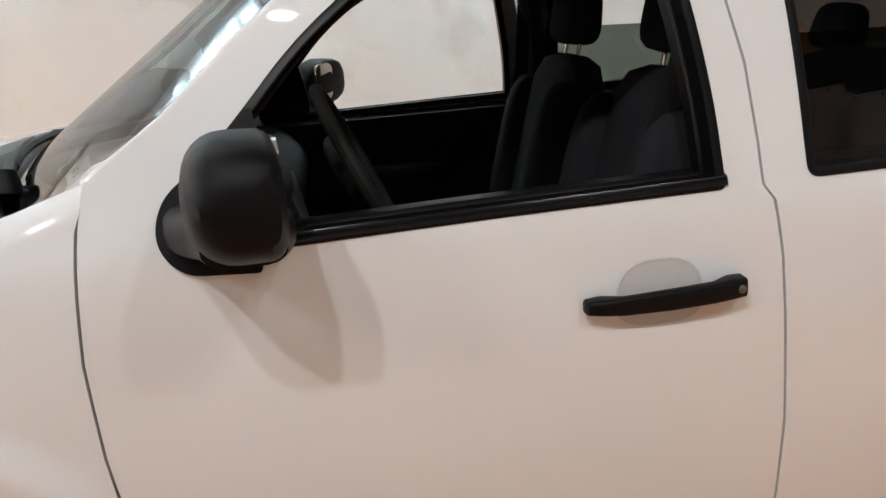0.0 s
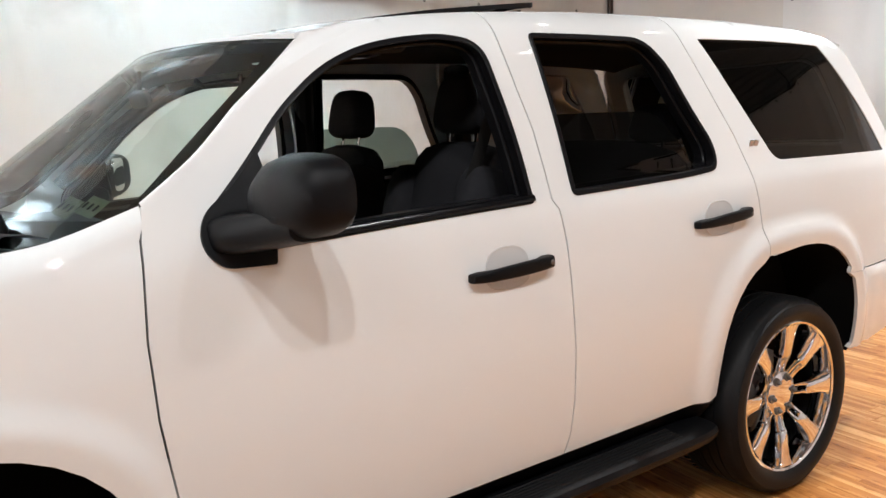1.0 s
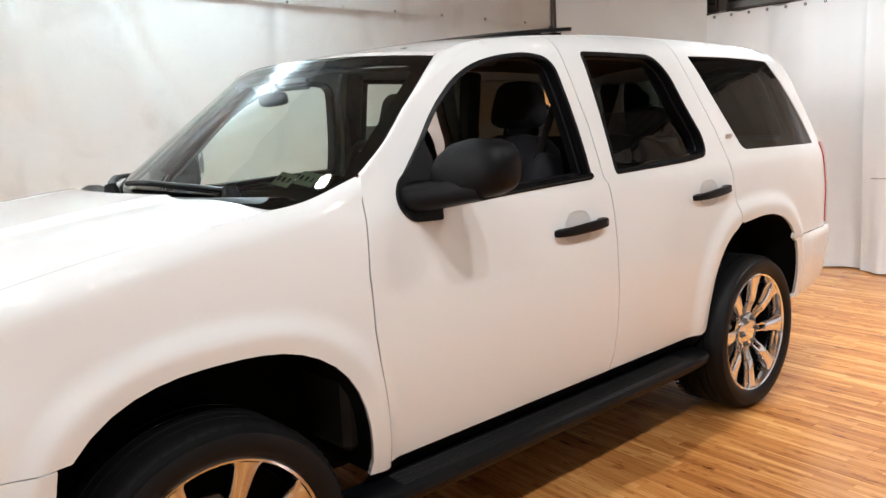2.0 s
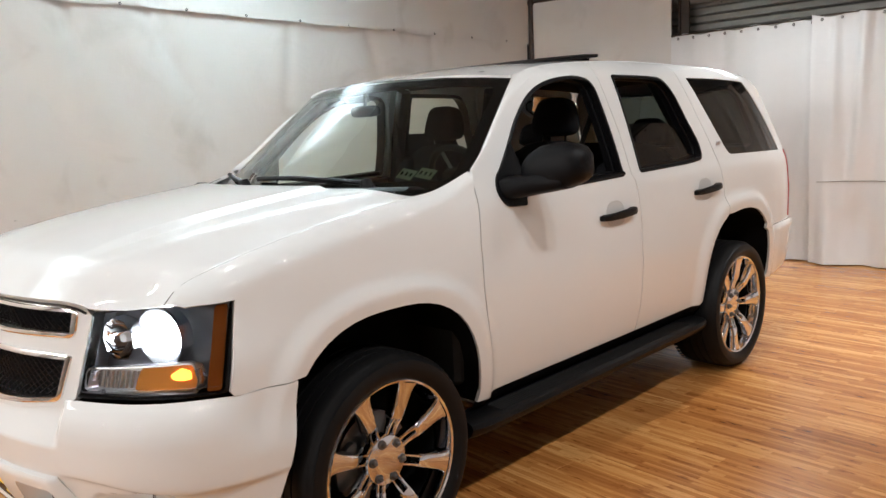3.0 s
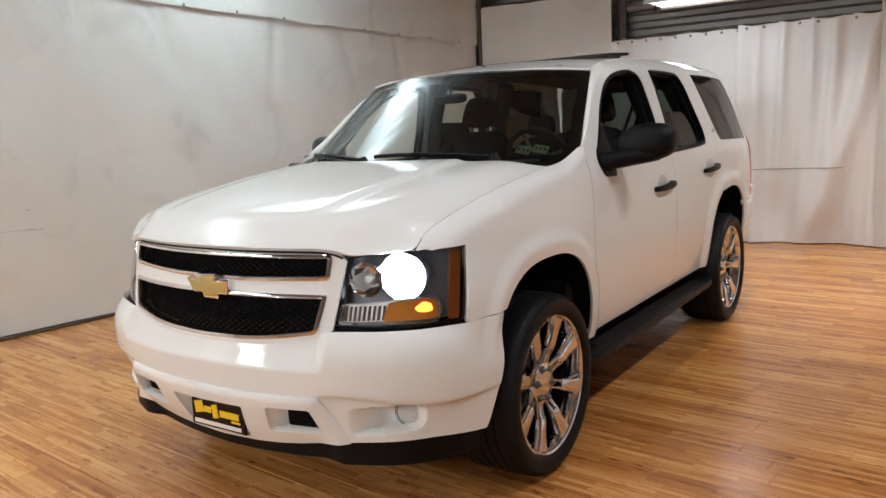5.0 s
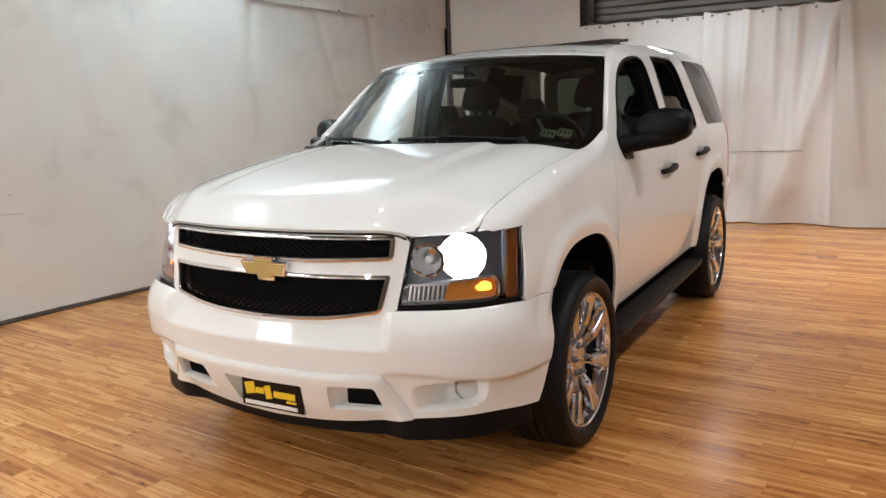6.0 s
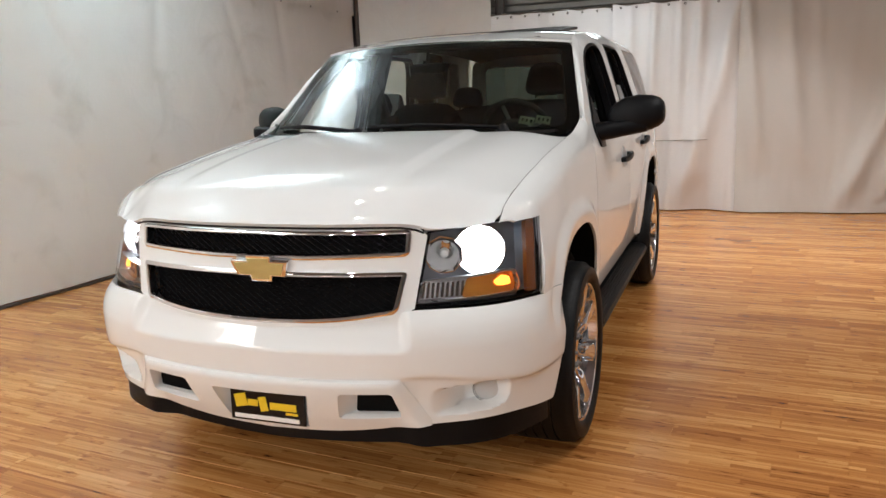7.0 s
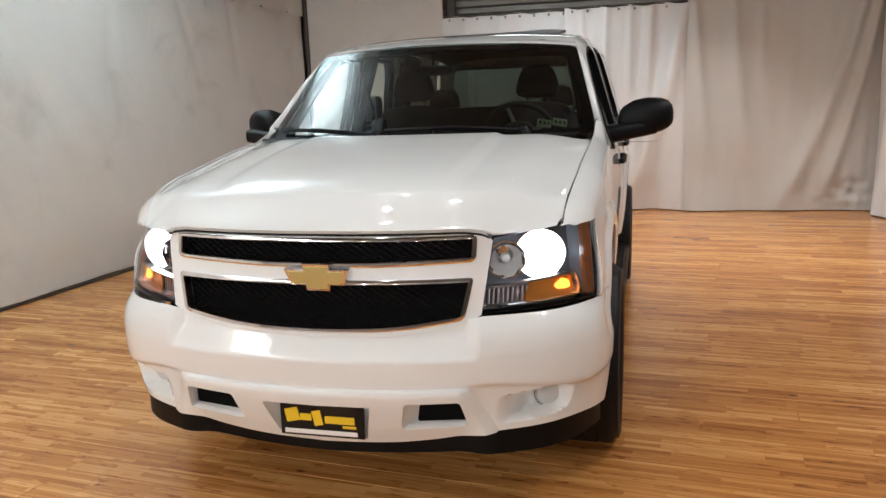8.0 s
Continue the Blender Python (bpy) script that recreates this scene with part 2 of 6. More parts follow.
SHEER = cloth("sheer_cloth", (0.80, 0.82, 0.82), 0.1)
sheer = SHEER.node_tree
veil, thin = sheer.nodes.new("ShaderNodeMixShader"), sheer.nodes.new("ShaderNodeBsdfTranslucent")
thin.inputs["Color"].default_value = (0.80, 0.84, 0.84, 1)
veil.inputs[0].default_value = 0.6
sheer.links.new(sheer.nodes["Principled BSDF"].outputs[0], veil.inputs[1])
sheer.links.new(thin.outputs[0], veil.inputs[2])
sheer.links.new(veil.outputs[0], sheer.nodes["Material Output"].inputs[0])
# light and dark of the folds, put into the translucency as stretched noise
fold_shade, squeeze, shade_range = sheer.nodes.new("ShaderNodeTexNoise"), sheer.nodes.new("ShaderNodeMapping"), sheer.nodes.new("ShaderNodeMapRange")
squeeze.inputs["Scale"].default_value = (9.0, 0.7, 0.7)
fold_shade.inputs["Scale"].default_value, fold_shade.inputs["Detail"].default_value = 1.0, 4
for key, value in (("From Min", 0.38), ("From Max", 0.62), ("To Min", 0.18), ("To Max", 0.78)):
    shade_range.inputs[key].default_value = value
sheer.links.new(sheer.nodes["Texture Coordinate"].outputs["Object"], squeeze.inputs["Vector"])
sheer.links.new(squeeze.outputs[0], fold_shade.inputs["Vector"])
sheer.links.new(fold_shade.outputs["Fac"], shade_range.inputs["Value"])
sheer.links.new(shade_range.outputs[0], veil.inputs[0])
BOARDS, BOARDS_REST = wood("board_laminate", False), wood("board_laminate_far", True)
POLE = mat("brown_pole", (0.055, 0.035, 0.025), 0.5, vary=0.3, scale=14)
SHUTTER = mat("grey_sheet_metal", (0.30, 0.285, 0.26), 0.5, metal=0.3, vary=0.2, scale=5)
CEILING_PAINT = mat("ceiling_paint", (0.22, 0.215, 0.21), 0.9, vary=0.05, scale=1.2, bump=0.2)
FOG_GLASS = mat("fog_lens", (0.55, 0.56, 0.56), 0.25, coat=0.8, vary=0.08, scale=30)
PLASTER = mat("plaster", (0.30, 0.285, 0.27), 0.9, vary=0.08, scale=1.5, bump=0.2)
ENAMEL = mat("white_enamel", (0.78, 0.78, 0.76), 0.35, vary=0.04)
TUBE_GLOW = glow("tube_diffuser", (0.94, 0.98, 1.0), 4.0)
SPOT_GLOW = glow("spot_bulb", (1.0, 0.92, 0.82), 40.0)


# ---- mesh helpers ----------------------------------------------------------
def curve(*pts):
    """A smooth function through (x, value) pairs that never overshoots."""
    x, v = np.array([p[0] for p in pts], float), np.array([p[1] for p in pts], float)
    h, d = np.diff(x), np.diff(v) / np.diff(x)
    m = np.zeros(len(x))
    m[0], m[-1] = d[0], d[-1]
    for i in range(1, len(x) - 1):
        if d[i - 1] * d[i] > 0:
            a, b = 2 * h[i] + h[i - 1], h[i] + 2 * h[i - 1]
            m[i] = (a + b) / (a / d[i - 1] + b / d[i])

    def f(q):
        q = np.clip(np.asarray(q, float), x[0], x[-1])
        i = np.clip(np.searchsorted(x, q, side="right") - 1, 0, len(x) - 2)
        s = (q - x[i]) / h[i]
        return (1 + 2 * s) * (1 - s) ** 2 * v[i] + s * (1 - s) ** 2 * h[i] * m[i] + s * s * (3 - 2 * s) * v[i + 1] + s * s * (s - 1) * h[i] * m[i + 1]

    return f


def smooth(a, b, q):
    s = np.clip((np.asarray(q, float) - a) / (b - a), 0, 1)
    return s * s * (3 - 2 * s)


def rounded(pts, r=0.03, k=6):
    """A closed outline whose corners are rounded; a point may bring its own radius as a third number."""
    out, n = [], len(pts)
    for i in range(n):
        p = np.array(pts[i][:2], float)
        a, b = np.array(pts[i - 1][:2], float), np.array(pts[(i + 1) % n][:2], float)
        rad = pts[i][2] if len(pts[i]) > 2 else r
        la, lb = np.linalg.norm(a - p), np.linalg.norm(b - p)
        cut = min(rad, la * 0.49, lb * 0.49)
        if cut < 1e-4:
            out.append(p)
            continue
        s, e = p + (a - p) / la * cut, p + (b - p) / lb * cut
        for j in range(k + 1):
            t = j / k
            out.append((1 - t) ** 2 * s + 2 * t * (1 - t) * p + t * t * e)
    return out


def resample(loop, step):
    out = []
    for i in range(len(loop)):
        a, b = np.array(loop[i][:2], float), np.array(loop[(i + 1) % len(loop)][:2], float)
        k = max(1, int(np.ceil(np.linalg.norm(b - a) / step)))
        out += [a + (b - a) * j / k for j in range(k)]
    keep = [out[0]]
    for p in out[1:]:
        if np.linalg.norm(p - keep[-1]) > 1e-4:
            keep.append(p)
    if np.linalg.norm(keep[0] - keep[-1]) < 1e-4:
        keep.pop()
    return np.array(keep)


def inside(loop, q):
    x, y = q[:, 0], q[:, 1]
    hit = np.zeros(len(q), bool)
    a, b = loop, np.roll(loop, -1, 0)
    for (x0, y0), (x1, y1) in zip(a, b):
        if y0 != y1:
            c = (y0 > y) != (y1 > y)
            hit ^= c & (x < (x1 - x0) * (y - y0) / (y1 - y0) + x0)
    return hit


def fill(outline, holes=(), step=0.03):
    """Even triangles inside an outline, outside its holes: 2D points and faces."""
    loops = [resample(outline, step)] + [resample(h, step) for h in holes]
    verts, edges = [], []
    for lp in loops:
        o = len(verts)
        verts += [Vector(p) for p in lp]
        edges += [(o + i, o + (i + 1) % len(lp)) for i in range(len(lp))]
    rim = np.vstack(loops)
    lo, hi = loops[0].min(0), loops[0].max(0)
    gx, gy = np.arange(lo[0] + step / 2, hi[0], step), np.arange(lo[1] + step / 2, hi[1], step * 0.87)
    grid = np.array([(x + (step / 2 if j % 2 else 0), y) for j, y in enumerate(gy) for x in gx]).reshape(-1, 2)
    if len(grid):
        ok = inside(loops[0], grid)
        for h in loops[1:]:
            ok &= ~inside(h, grid)
        grid = grid[ok]
        if len(grid):
            near = np.array([((rim - g) ** 2).sum(1).min() for g in grid])
            verts += [Vector(g) for g in grid[near > (0.45 * step) ** 2]]
    v, _, f, _, _, _ = geometry.delaunay_2d_cdt(verts, edges, [], 0, 1e-6)
    v = np.array([tuple(p) for p in v])
    tri = np.array([t for t in f if len(t) == 3])
    c = v[tri].mean(1)
    ok = inside(loops[0], c)
    for h in loops[1:]:
        ok &= ~inside(h, c)
    return v, tri[ok]


def mesh_of(name, verts, faces, sharp=35.0):
    me = bpy.data.meshes.new(name)
    me.from_pydata([tuple(map(float, p)) for p in verts], [], [tuple(map(int, f)) for f in faces])
    me.update()
    me.polygons.foreach_set("use_smooth", [True] * len(me.polygons))
    me.set_sharp_from_angle(angle=radians(sharp))
    return me


def sheet(name, outline, chart, holes=(), step=0.03, depth=0.018, out=(0, -1, 0), mirror=False):
    """A panel: an outline filled in 2D, bent by chart(u, v) -> x, y, z, with edges turned in by depth."""
    v, f = fill(outline, holes, step)
    p = np.stack(np.broadcast_arrays(*chart(v[:, 0], v[:, 1])), 1).astype(float)
    if mirror:
        p[:, 1] *= -1
    fn = np.cross(p[f[:, 1]] - p[f[:, 0]], p[f[:, 2]] - p[f[:, 0]])
    out = np.array(out, float) * ((1, -1, 1) if mirror else (1, 1, 1))
    if (fn @ out).sum() < 0:
        f, fn = f[:, ::-1], -fn
    vn = np.zeros_like(p)
    for k in range(3):
        np.add.at(vn, f[:, k], fn)
    vn /= np.maximum(np.linalg.norm(vn, axis=1, keepdims=True), 1e-9)
    count = {}
    for t in f:
        for a, b in ((t[0], t[1]), (t[1], t[2]), (t[2], t[0])):
            count[(a, b)] = count.get((a, b), 0) + 1
    rim = [(a, b) for a, b in count if (b, a) not in count]
    faces, verts = [tuple(t) for t in f], list(p)
    if depth:
        low = {}
        for e in rim:
            for i in e:
                if i not in low:
                    low[i] = len(verts)
                    verts.append(p[i] - vn[i] * depth)
        faces += [(b, a, low[a], low[b]) for a, b in rim]
    return mesh_of(name, verts, faces)


def thing(name, place=(0, 0, 0), turn=0.0, **tags):
    ob = new(name)
    ob.matrix_world = pose(*place, 0, 0, turn)
    return tagged(ob, **tags)


def part(name, data, material, parent, label="", at=None):
    """Links a mesh or a bmesh as one object under its thing or part."""
    if isinstance(data, bmesh.types.BMesh):
        me = bpy.data.meshes.new(name)
        data.to_mesh(me)
        data.free()
        me.polygons.foreach_set("use_smooth", [True] * len(me.polygons))
        me.set_sharp_from_angle(angle=radians(35))
        data = me
    if material and not data.materials:
        data.materials.append(material)
    ob = new(name, data)
    ob.parent = parent
    if at is not None:
        ob.matrix_local = at
    if label:
        ob["label"] = label
    return ob


def box(sx, sy, sz, bevel=0.006, segs=2, m=None):
    """A block about its middle, with rounded edges."""
    bm = bmesh.new()
    bmesh.ops.create_cube(bm, size=1)
    bmesh.ops.scale(bm, vec=(sx, sy, sz), verts=bm.verts)
    if bevel:
        bmesh.ops.bevel(bm, geom=bm.edges[:], offset=min(bevel, 0.45 * min(sx, sy, sz)), segments=segs, profile=0.5, affect="EDGES")
    if m is not None:
        bmesh.ops.transform(bm, matrix=m, verts=bm.verts)
    return bm


def prism(loop, lo, hi, bevel=0.0, axis="y", m=None):
    """A 2D outline given depth along an axis (y: the outline lies in x, z; x: in y, z; z: in x, y)."""
    bm = bmesh.new()
    def at(p, d):
        return {"y": (p[0], d, p[1]), "x": (d, p[0], p[1]), "z": (p[0], p[1], d)}[axis]
    a, b = [bm.verts.new(at(p, lo)) for p in loop], [bm.verts.new(at(p, hi)) for p in loop]
    n = len(loop)
    bm.faces.new(a[::-1]); bm.faces.new(b)
    for i in range(n):
        bm.faces.new((a[i], a[(i + 1) % n], b[(i + 1) % n], b[i]))
    bmesh.ops.recalc_face_normals(bm, faces=bm.faces[:])
    if bevel:
        edges = [e for e in bm.edges if len(e.link_faces) == 2 and e.calc_face_angle() > 0.6]
        bmesh.ops.bevel(bm, geom=edges, offset=bevel, segments=2, profile=0.5, affect="EDGES")
    if m is not None:
        bmesh.ops.transform(bm, matrix=m, verts=bm.verts)
    return bm


def lathe(profile, n=48, closed=False, m=None):
    """A profile of (radius, along y) turned about the y axis."""
    bm = bmesh.new()
    rings = [[bm.verts.new((r * math.cos(6.2831853 * i / n), y, r * math.sin(6.2831853 * i / n))) for i in range(n)] for r, y in profile]
    k = len(rings)
    for j in range(k if closed else k - 1):
        a, b = rings[j], rings[(j + 1) % k]
        for i in range(n):
            bm.faces.new((a[i], a[(i + 1) % n], b[(i + 1) % n], b[i]))
    bmesh.ops.recalc_face_normals(bm, faces=bm.faces[:])
    if m is not None:
        bmesh.ops.transform(bm, matrix=m, verts=bm.verts)
    return bm


def tube(points, radius, n=8, closed=False, flat=1.0):
    """A round bar along points; radius may be a list."""
    pts = [Vector(p) for p in points]
    bm = bmesh.new()
    rings, k = [], len(pts)
    side = None
    for i, p in enumerate(pts):
        a = pts[i - 1] if (i or closed) else p
        b = pts[(i + 1) % k] if (i < k - 1 or closed) else p
        way = (b - a).normalized()
        if side is None:
            side = way.cross(Vector((0, 0, 1)) if abs(way.z) < 0.9 else Vector((0, 1, 0))).normalized()
        else:
            side = (side - way * side.dot(way)).normalized()
        up = way.cross(side)
        r = radius[i] if isinstance(radius, (list, tuple)) else radius
        rings.append([bm.verts.new(p + side * r * math.cos(6.2831853 * j / n) + up * r * flat * math.sin(6.2831853 * j / n)) for j in range(n)])
    for i in range(k if closed else k - 1):
        a, b = rings[i], rings[(i + 1) % k]
        for j in range(n):
            bm.faces.new((a[j], a[(j + 1) % n], b[(j + 1) % n], b[j]))
    if not closed:
        bm.faces.new(rings[0][::-1]); bm.faces.new(rings[-1])
    bmesh.ops.recalc_face_normals(bm, faces=bm.faces[:])
    return bm


def loft(name, rows, sharp=35.0):
    """A skin over equal rows of points."""
    n = len(rows[0])
    verts = [p for r in rows for p in r]
    faces = [(i * n + j, i * n + j + 1, (i + 1) * n + j + 1, (i + 1) * n + j) for i in range(len(rows) - 1) for j in range(n - 1)]
    return mesh_of(name, verts, faces, sharp)


def band(name, loop, chart, wide, proud, mirror=False, step=0.02, out=(0, -1, 0)):
    """A raised strip of even width along the inside of a closed outline that lies on a chart."""
    lp = resample(loop, step)
    nxt, prv = np.roll(lp, -1, 0), np.roll(lp, 1, 0)
    d = nxt - prv
    d /= np.maximum(np.linalg.norm(d, axis=1, keepdims=True), 1e-9)
    area = 0.5 * np.sum(lp[:, 0] * nxt[:, 1] - nxt[:, 0] * lp[:, 1])
    nrm = np.stack([-d[:, 1], d[:, 0]], 1) * (1 if area > 0 else -1)
    o = np.array(out, float)
    rows = []
    for off, lift in ((-0.003, -0.012), (-0.003, proud * 0.6), (wide * 0.2, proud), (wide * 0.8, proud), (wide, proud * 0.5), (wide, -0.03)):
        q = lp + nrm * off
        p = np.stack(np.broadcast_arrays(*chart(q[:, 0], q[:, 1])), 1) + o * lift
        if mirror:
            p = p * (1, -1, 1)
        rows.append(p)
    n = len(lp)
    verts = [p for r in rows for p in r]
    faces = [(i * n + j, i * n + (j + 1) % n, (i + 1) * n + (j + 1) % n, (i + 1) * n + j) for i in range(len(rows) - 1) for j in range(n)]
    if (area > 0) ^ mirror:
        faces = [f[::-1] for f in faces]
    return mesh_of(name, verts, faces)


# ---- the car: its skin as smooth charts; x runs from nose to tail, the driver's side is at -y ----
SECTION = curve((0.30, 0.875), (0.40, 0.905), (0.5, 0.928), (0.7, 0.951), (0.85, 0.958), (1.0, 0.958), (1.1, 0.953), (1.2, 0.944), (1.245, 0.936), (1.285, 0.922),
                (1.4, 0.890), (1.6, 0.836), (1.74, 0.795), (1.80, 0.770), (1.835, 0.745), (1.858, 0.715), (1.872, 0.690))
TAPER = curve((-0.78, -0.11), (-0.70, -0.055), (-0.62, -0.020), (-0.55, -0.011), (-0.3, -0.004), (0, 0), (2.5, 0), (3.2, 0.0), (3.6, -0.012), (3.88, -0.044), (4.0, -0.064), (4.12, -0.100))
TOP = curve((0.9, 1.76), (1.05, 1.775), (1.3, 1.825), (1.7, 1.858), (2.2, 1.872), (2.8, 1.868), (3.3, 1.852), (3.6, 1.832), (3.9, 1.79))
CROWN = curve((0.80, 1.772), (0.95, 1.808), (1.3, 1.860), (1.7, 1.893), (2.2, 1.908), (2.8, 1.910), (3.3, 1.898), (3.7, 1.872), (4.0, 1.83))
WHEELS = ((-0.015, 0.040, 0.42), (2.958, 3.035, 0.462))      # axle, middle of the arch in x and z
TYRE = 0.400
SINK = 0.028          # the hall floor lies this far under the car's datum


def arch(x, z, cx, cz):
    return (np.abs((x - cx) * 1.04) ** 2.6 + np.abs(np.maximum(z - cz, 0)) ** 2.6) ** (1 / 2.6)


def half(x, z):
    """The body's half width."""
    x, z = np.asarray(x, float), np.asarray(z, float)
    zt = TOP(x)
    ze = np.where(z < 1.28, z, 1.28 + (z - 1.28) * 0.592 / (zt - 1.28))
    w = SECTION(ze) + TAPER(x) - 0.030 * smooth(0.85, 1.05, z) * (1 - smooth(-0.58, -0.2, x))
    for _, cx, cz in WHEELS:
        r = arch(x, z, cx, cz)
        w = w + ((0.024 if cx < 1 else 0.026) * (1 - smooth(0.553, 0.630, r)) - 0.15 * np.clip(0.560 - r, 0, 0.08)) * (z < 1.2)
    return w


def side(x, z):
    return x, -half(x, z), z


def arch_loop(cx, cz, r=0.497, lo=0.30, n=26):
    """The opening over a wheel, from its rear foot over the top to its front foot."""
    out = []
    for i in range(n + 1):
        a = math.pi * i / n
        c, s = math.cos(a), math.sin(a)
        k = r / (abs(c) ** 2.6 + abs(s) ** 2.6) ** (1 / 2.6)
        out.append((cx + k * c / 1.04, cz + k * s))
    return [(out[0][0] - 0.0, lo)] + out + [(out[-1][0] + 0.0, lo)]


EDGE = curve((-0.80, 1.040), (-0.74, 1.070), (-0.69, 1.118), (-0.55, 1.165), (-0.19, 1.242), (0.0, 1.270), (0.243, 1.299), (0.36, 1.310), (0.60, 1.378))
EDGE_Y = curve((-0.80, 0.795), (-0.74, 0.815), (-0.55, 0.830), (-0.2, 0.856), (0.2, 0.868), (0.36, 0.868), (0.60, 0.868))
SHOULDER = curve((-0.80, 0.975), (-0.74, 1.0), (-0.55, 1.085), (-0.19, 1.165), (0.0, 1.195), (0.3, 1.235), (0.60, 1.310))
ROLL = 0.13


def wing(x, v):
    """The front wing: the side, rolled over above the shoulder to the bonnet's edge."""
    zs = SHOULDER(x)
    s = np.clip((v - zs) / ROLL, 0, 1.05)
    y0, y2, z2 = half(x, np.minimum(v, zs)), EDGE_Y(x), EDGE(x)
    low = y0
    y1, z1 = y0 - 0.008, zs + 0.75 * (z2 - zs)
    y = np.where(v <= zs, y0, (1 - s) ** 2 * low + 2 * s * (1 - s) * y1 + s * s * y2)
    z = np.where(v <= zs, v, (1 - s) ** 2 * zs + 2 * s * (1 - s) * z1 + s * s * z2)
    return x, -y, z


# the face: a plan curve from the middle round to the side
def plan_curve(pts):
    p = np.array(pts, float)
    s = np.concatenate([[0], np.cumsum(np.hypot(*np.diff(p, axis=0).T))])
    return curve(*zip(s, p[:, 0])), curve(*zip(s, p[:, 1])), curve(*zip(p[:, 1], s)), s[-1]


FACE_X, FACE_Y, FACE_S, _ = plan_curve([(-0.990, 0), (-0.985, 0.15), (-0.968, 0.3), (-0.942, 0.42), (-0.905, 0.54), (-0.878, 0.605), (-0.815, 0.710), (-0.73, 0.815), (-0.665, 0.875), (-0.590, 0.927), (-0.50, 0.950), (-0.40, 0.960)])
BUMP_X, BUMP_Y, _, BUMP_END = plan_curve([(-1.074, 0), (-1.068, 0.15), (-1.052, 0.3), (-1.024, 0.45), (-0.990, 0.57), (-0.945, 0.68), (-0.885, 0.785), (-0.80, 0.872), (-0.70, 0.932), (-0.58, 0.968), (-0.45, 0.984), (-0.30, 0.990)])


def face(s, z):
    """The upright front of the car; s runs from the middle, minus towards the driver's side."""
    a, sg = np.abs(s), np.where(np.asarray(s) < 0, -1.0, 1.0)
    x = FACE_X(a) + 0.20 * (z - 0.93) + 0.05 * smooth(0.75, 1.15, a) * (z - 0.93)
    y = FACE_Y(a) - 0.09 * smooth(0.6, 1.0, a) * (z - 0.93)
    return x, sg * y, z


def face_yz(y, z):
    """The same by y: for what lies between the headlamps."""
    a = FACE_S(np.abs(y))
    x, _, _ = face(a, z)
    return x, y, z


MID_FORM = curve((0.20, -0.165), (0.30, -0.120), (0.40, -0.064), (0.50, -0.023), (0.555, -0.010), (0.60, -0.004), (0.640, 0.0), (0.649, 0.0005), (0.656, -0.004), (0.68, -0.019), (0.70, -0.031), (0.745, -0.056), (0.80, -0.07))
SIDE_FORM = curve((0.20, -0.10), (0.34, -0.062), (0.42, -0.050), (0.52, -0.033), (0.543, -0.027), (0.549, -0.022), (0.560, -0.009), (0.60, -0.003), (0.66, 0.0), (0.695, -0.004), (0.73, -0.014), (0.76, -0.030), (0.80, -0.060))


def bumper(s, z):
    a, sg = np.abs(s), np.where(np.asarray(s) < 0, -1.0, 1.0)
    x0, y0 = BUMP_X(a), BUMP_Y(a)
    e = 0.004
    tx, ty = BUMP_X(a + e) - BUMP_X(a - e), BUMP_Y(a + e) - BUMP_Y(a - e)
    k = np.maximum(np.hypot(tx, ty), 1e-6)
    nx, ny = -ty / k, tx / k
    ny = np.where(a < 0.02, 0.0, ny)
    blend = smooth(0.535, 0.585, y0)
    low = smooth(0.50, 0.62, y0)
    form = MID_FORM(z) * (1 - np.where(z < 0.575, low, blend)) + SIDE_FORM(z + 0.045 * smooth(0.60, 1.05, a) * (1 - smooth(0.58, 0.68, z))) * np.where(z < 0.575, low, blend)
    flatten = 1 - 0.65 * smooth(1.0, 1.35, a)
    d = form * flatten
    # the openings for towing hooks, fog lamps and plate
    fog = ((z - 0.458 - 0.10 * (y0 - 0.76)) / 0.052) ** 4 + (np.maximum(np.abs(y0 - 0.752) - 0.070, 0) / 0.048) ** 2
    d = d - 0.064 * (1 + 0.35 * smooth(0.70, 0.79, y0)) * (1 - smooth(0.35, 1.35, fog)) * smooth(0.625, 0.77, y0)
    x, y = x0 + nx * d, y0 + ny * d
    meet = smooth(1.05, 1.30, a) * smooth(0.58, 0.74, z)
    return x, sg * (y + (half(x, z) + 0.0015 - y) * meet), z


PANEL_TOP = curve((0.0, 0.548), (0.30, 0.549), (0.50, 0.552), (0.70, 0.552))


def panel(s, z):
    """The lower middle of the bumper: a panel that stands proud, with a rolled top and flanks."""
    a = np.abs(s)
    top = PANEL_TOP(a) - z
    flank = (0.572 + 0.55 * (0.552 - z) - a) * 0.42
    k = np.clip(top / 0.030, 0, 1)
    proud = -0.004 + 0.026 * np.sqrt(1 - (1 - k) ** 2) * smooth(-0.004, 0.030, flank)
    x, y, zz = bumper(s, z)
    return x - proud, y, zz


# the windscreen and the bonnet
def screen(y, z):
    return 0.19 + 0.44 * y * y + 1.354 * (z - 1.30), y, z + 0 * y


BONNET_MID = curve((-1.02, 1.085), (-1.00, 1.112), (-0.96, 1.152), (-0.92, 1.178), (-0.86, 1.204), (-0.72, 1.242), (-0.5, 1.280), (-0.2, 1.318), (0.1, 1.347), (0.4, 1.36))
NOSE = curve((0, -0.985), (0.15, -0.980), (0.3, -0.962), (0.42, -0.935), (0.54, -0.897), (0.605, -0.866), (0.71, -0.802), (0.79, -0.738), (0.83, -0.71), (0.90, -0.67))
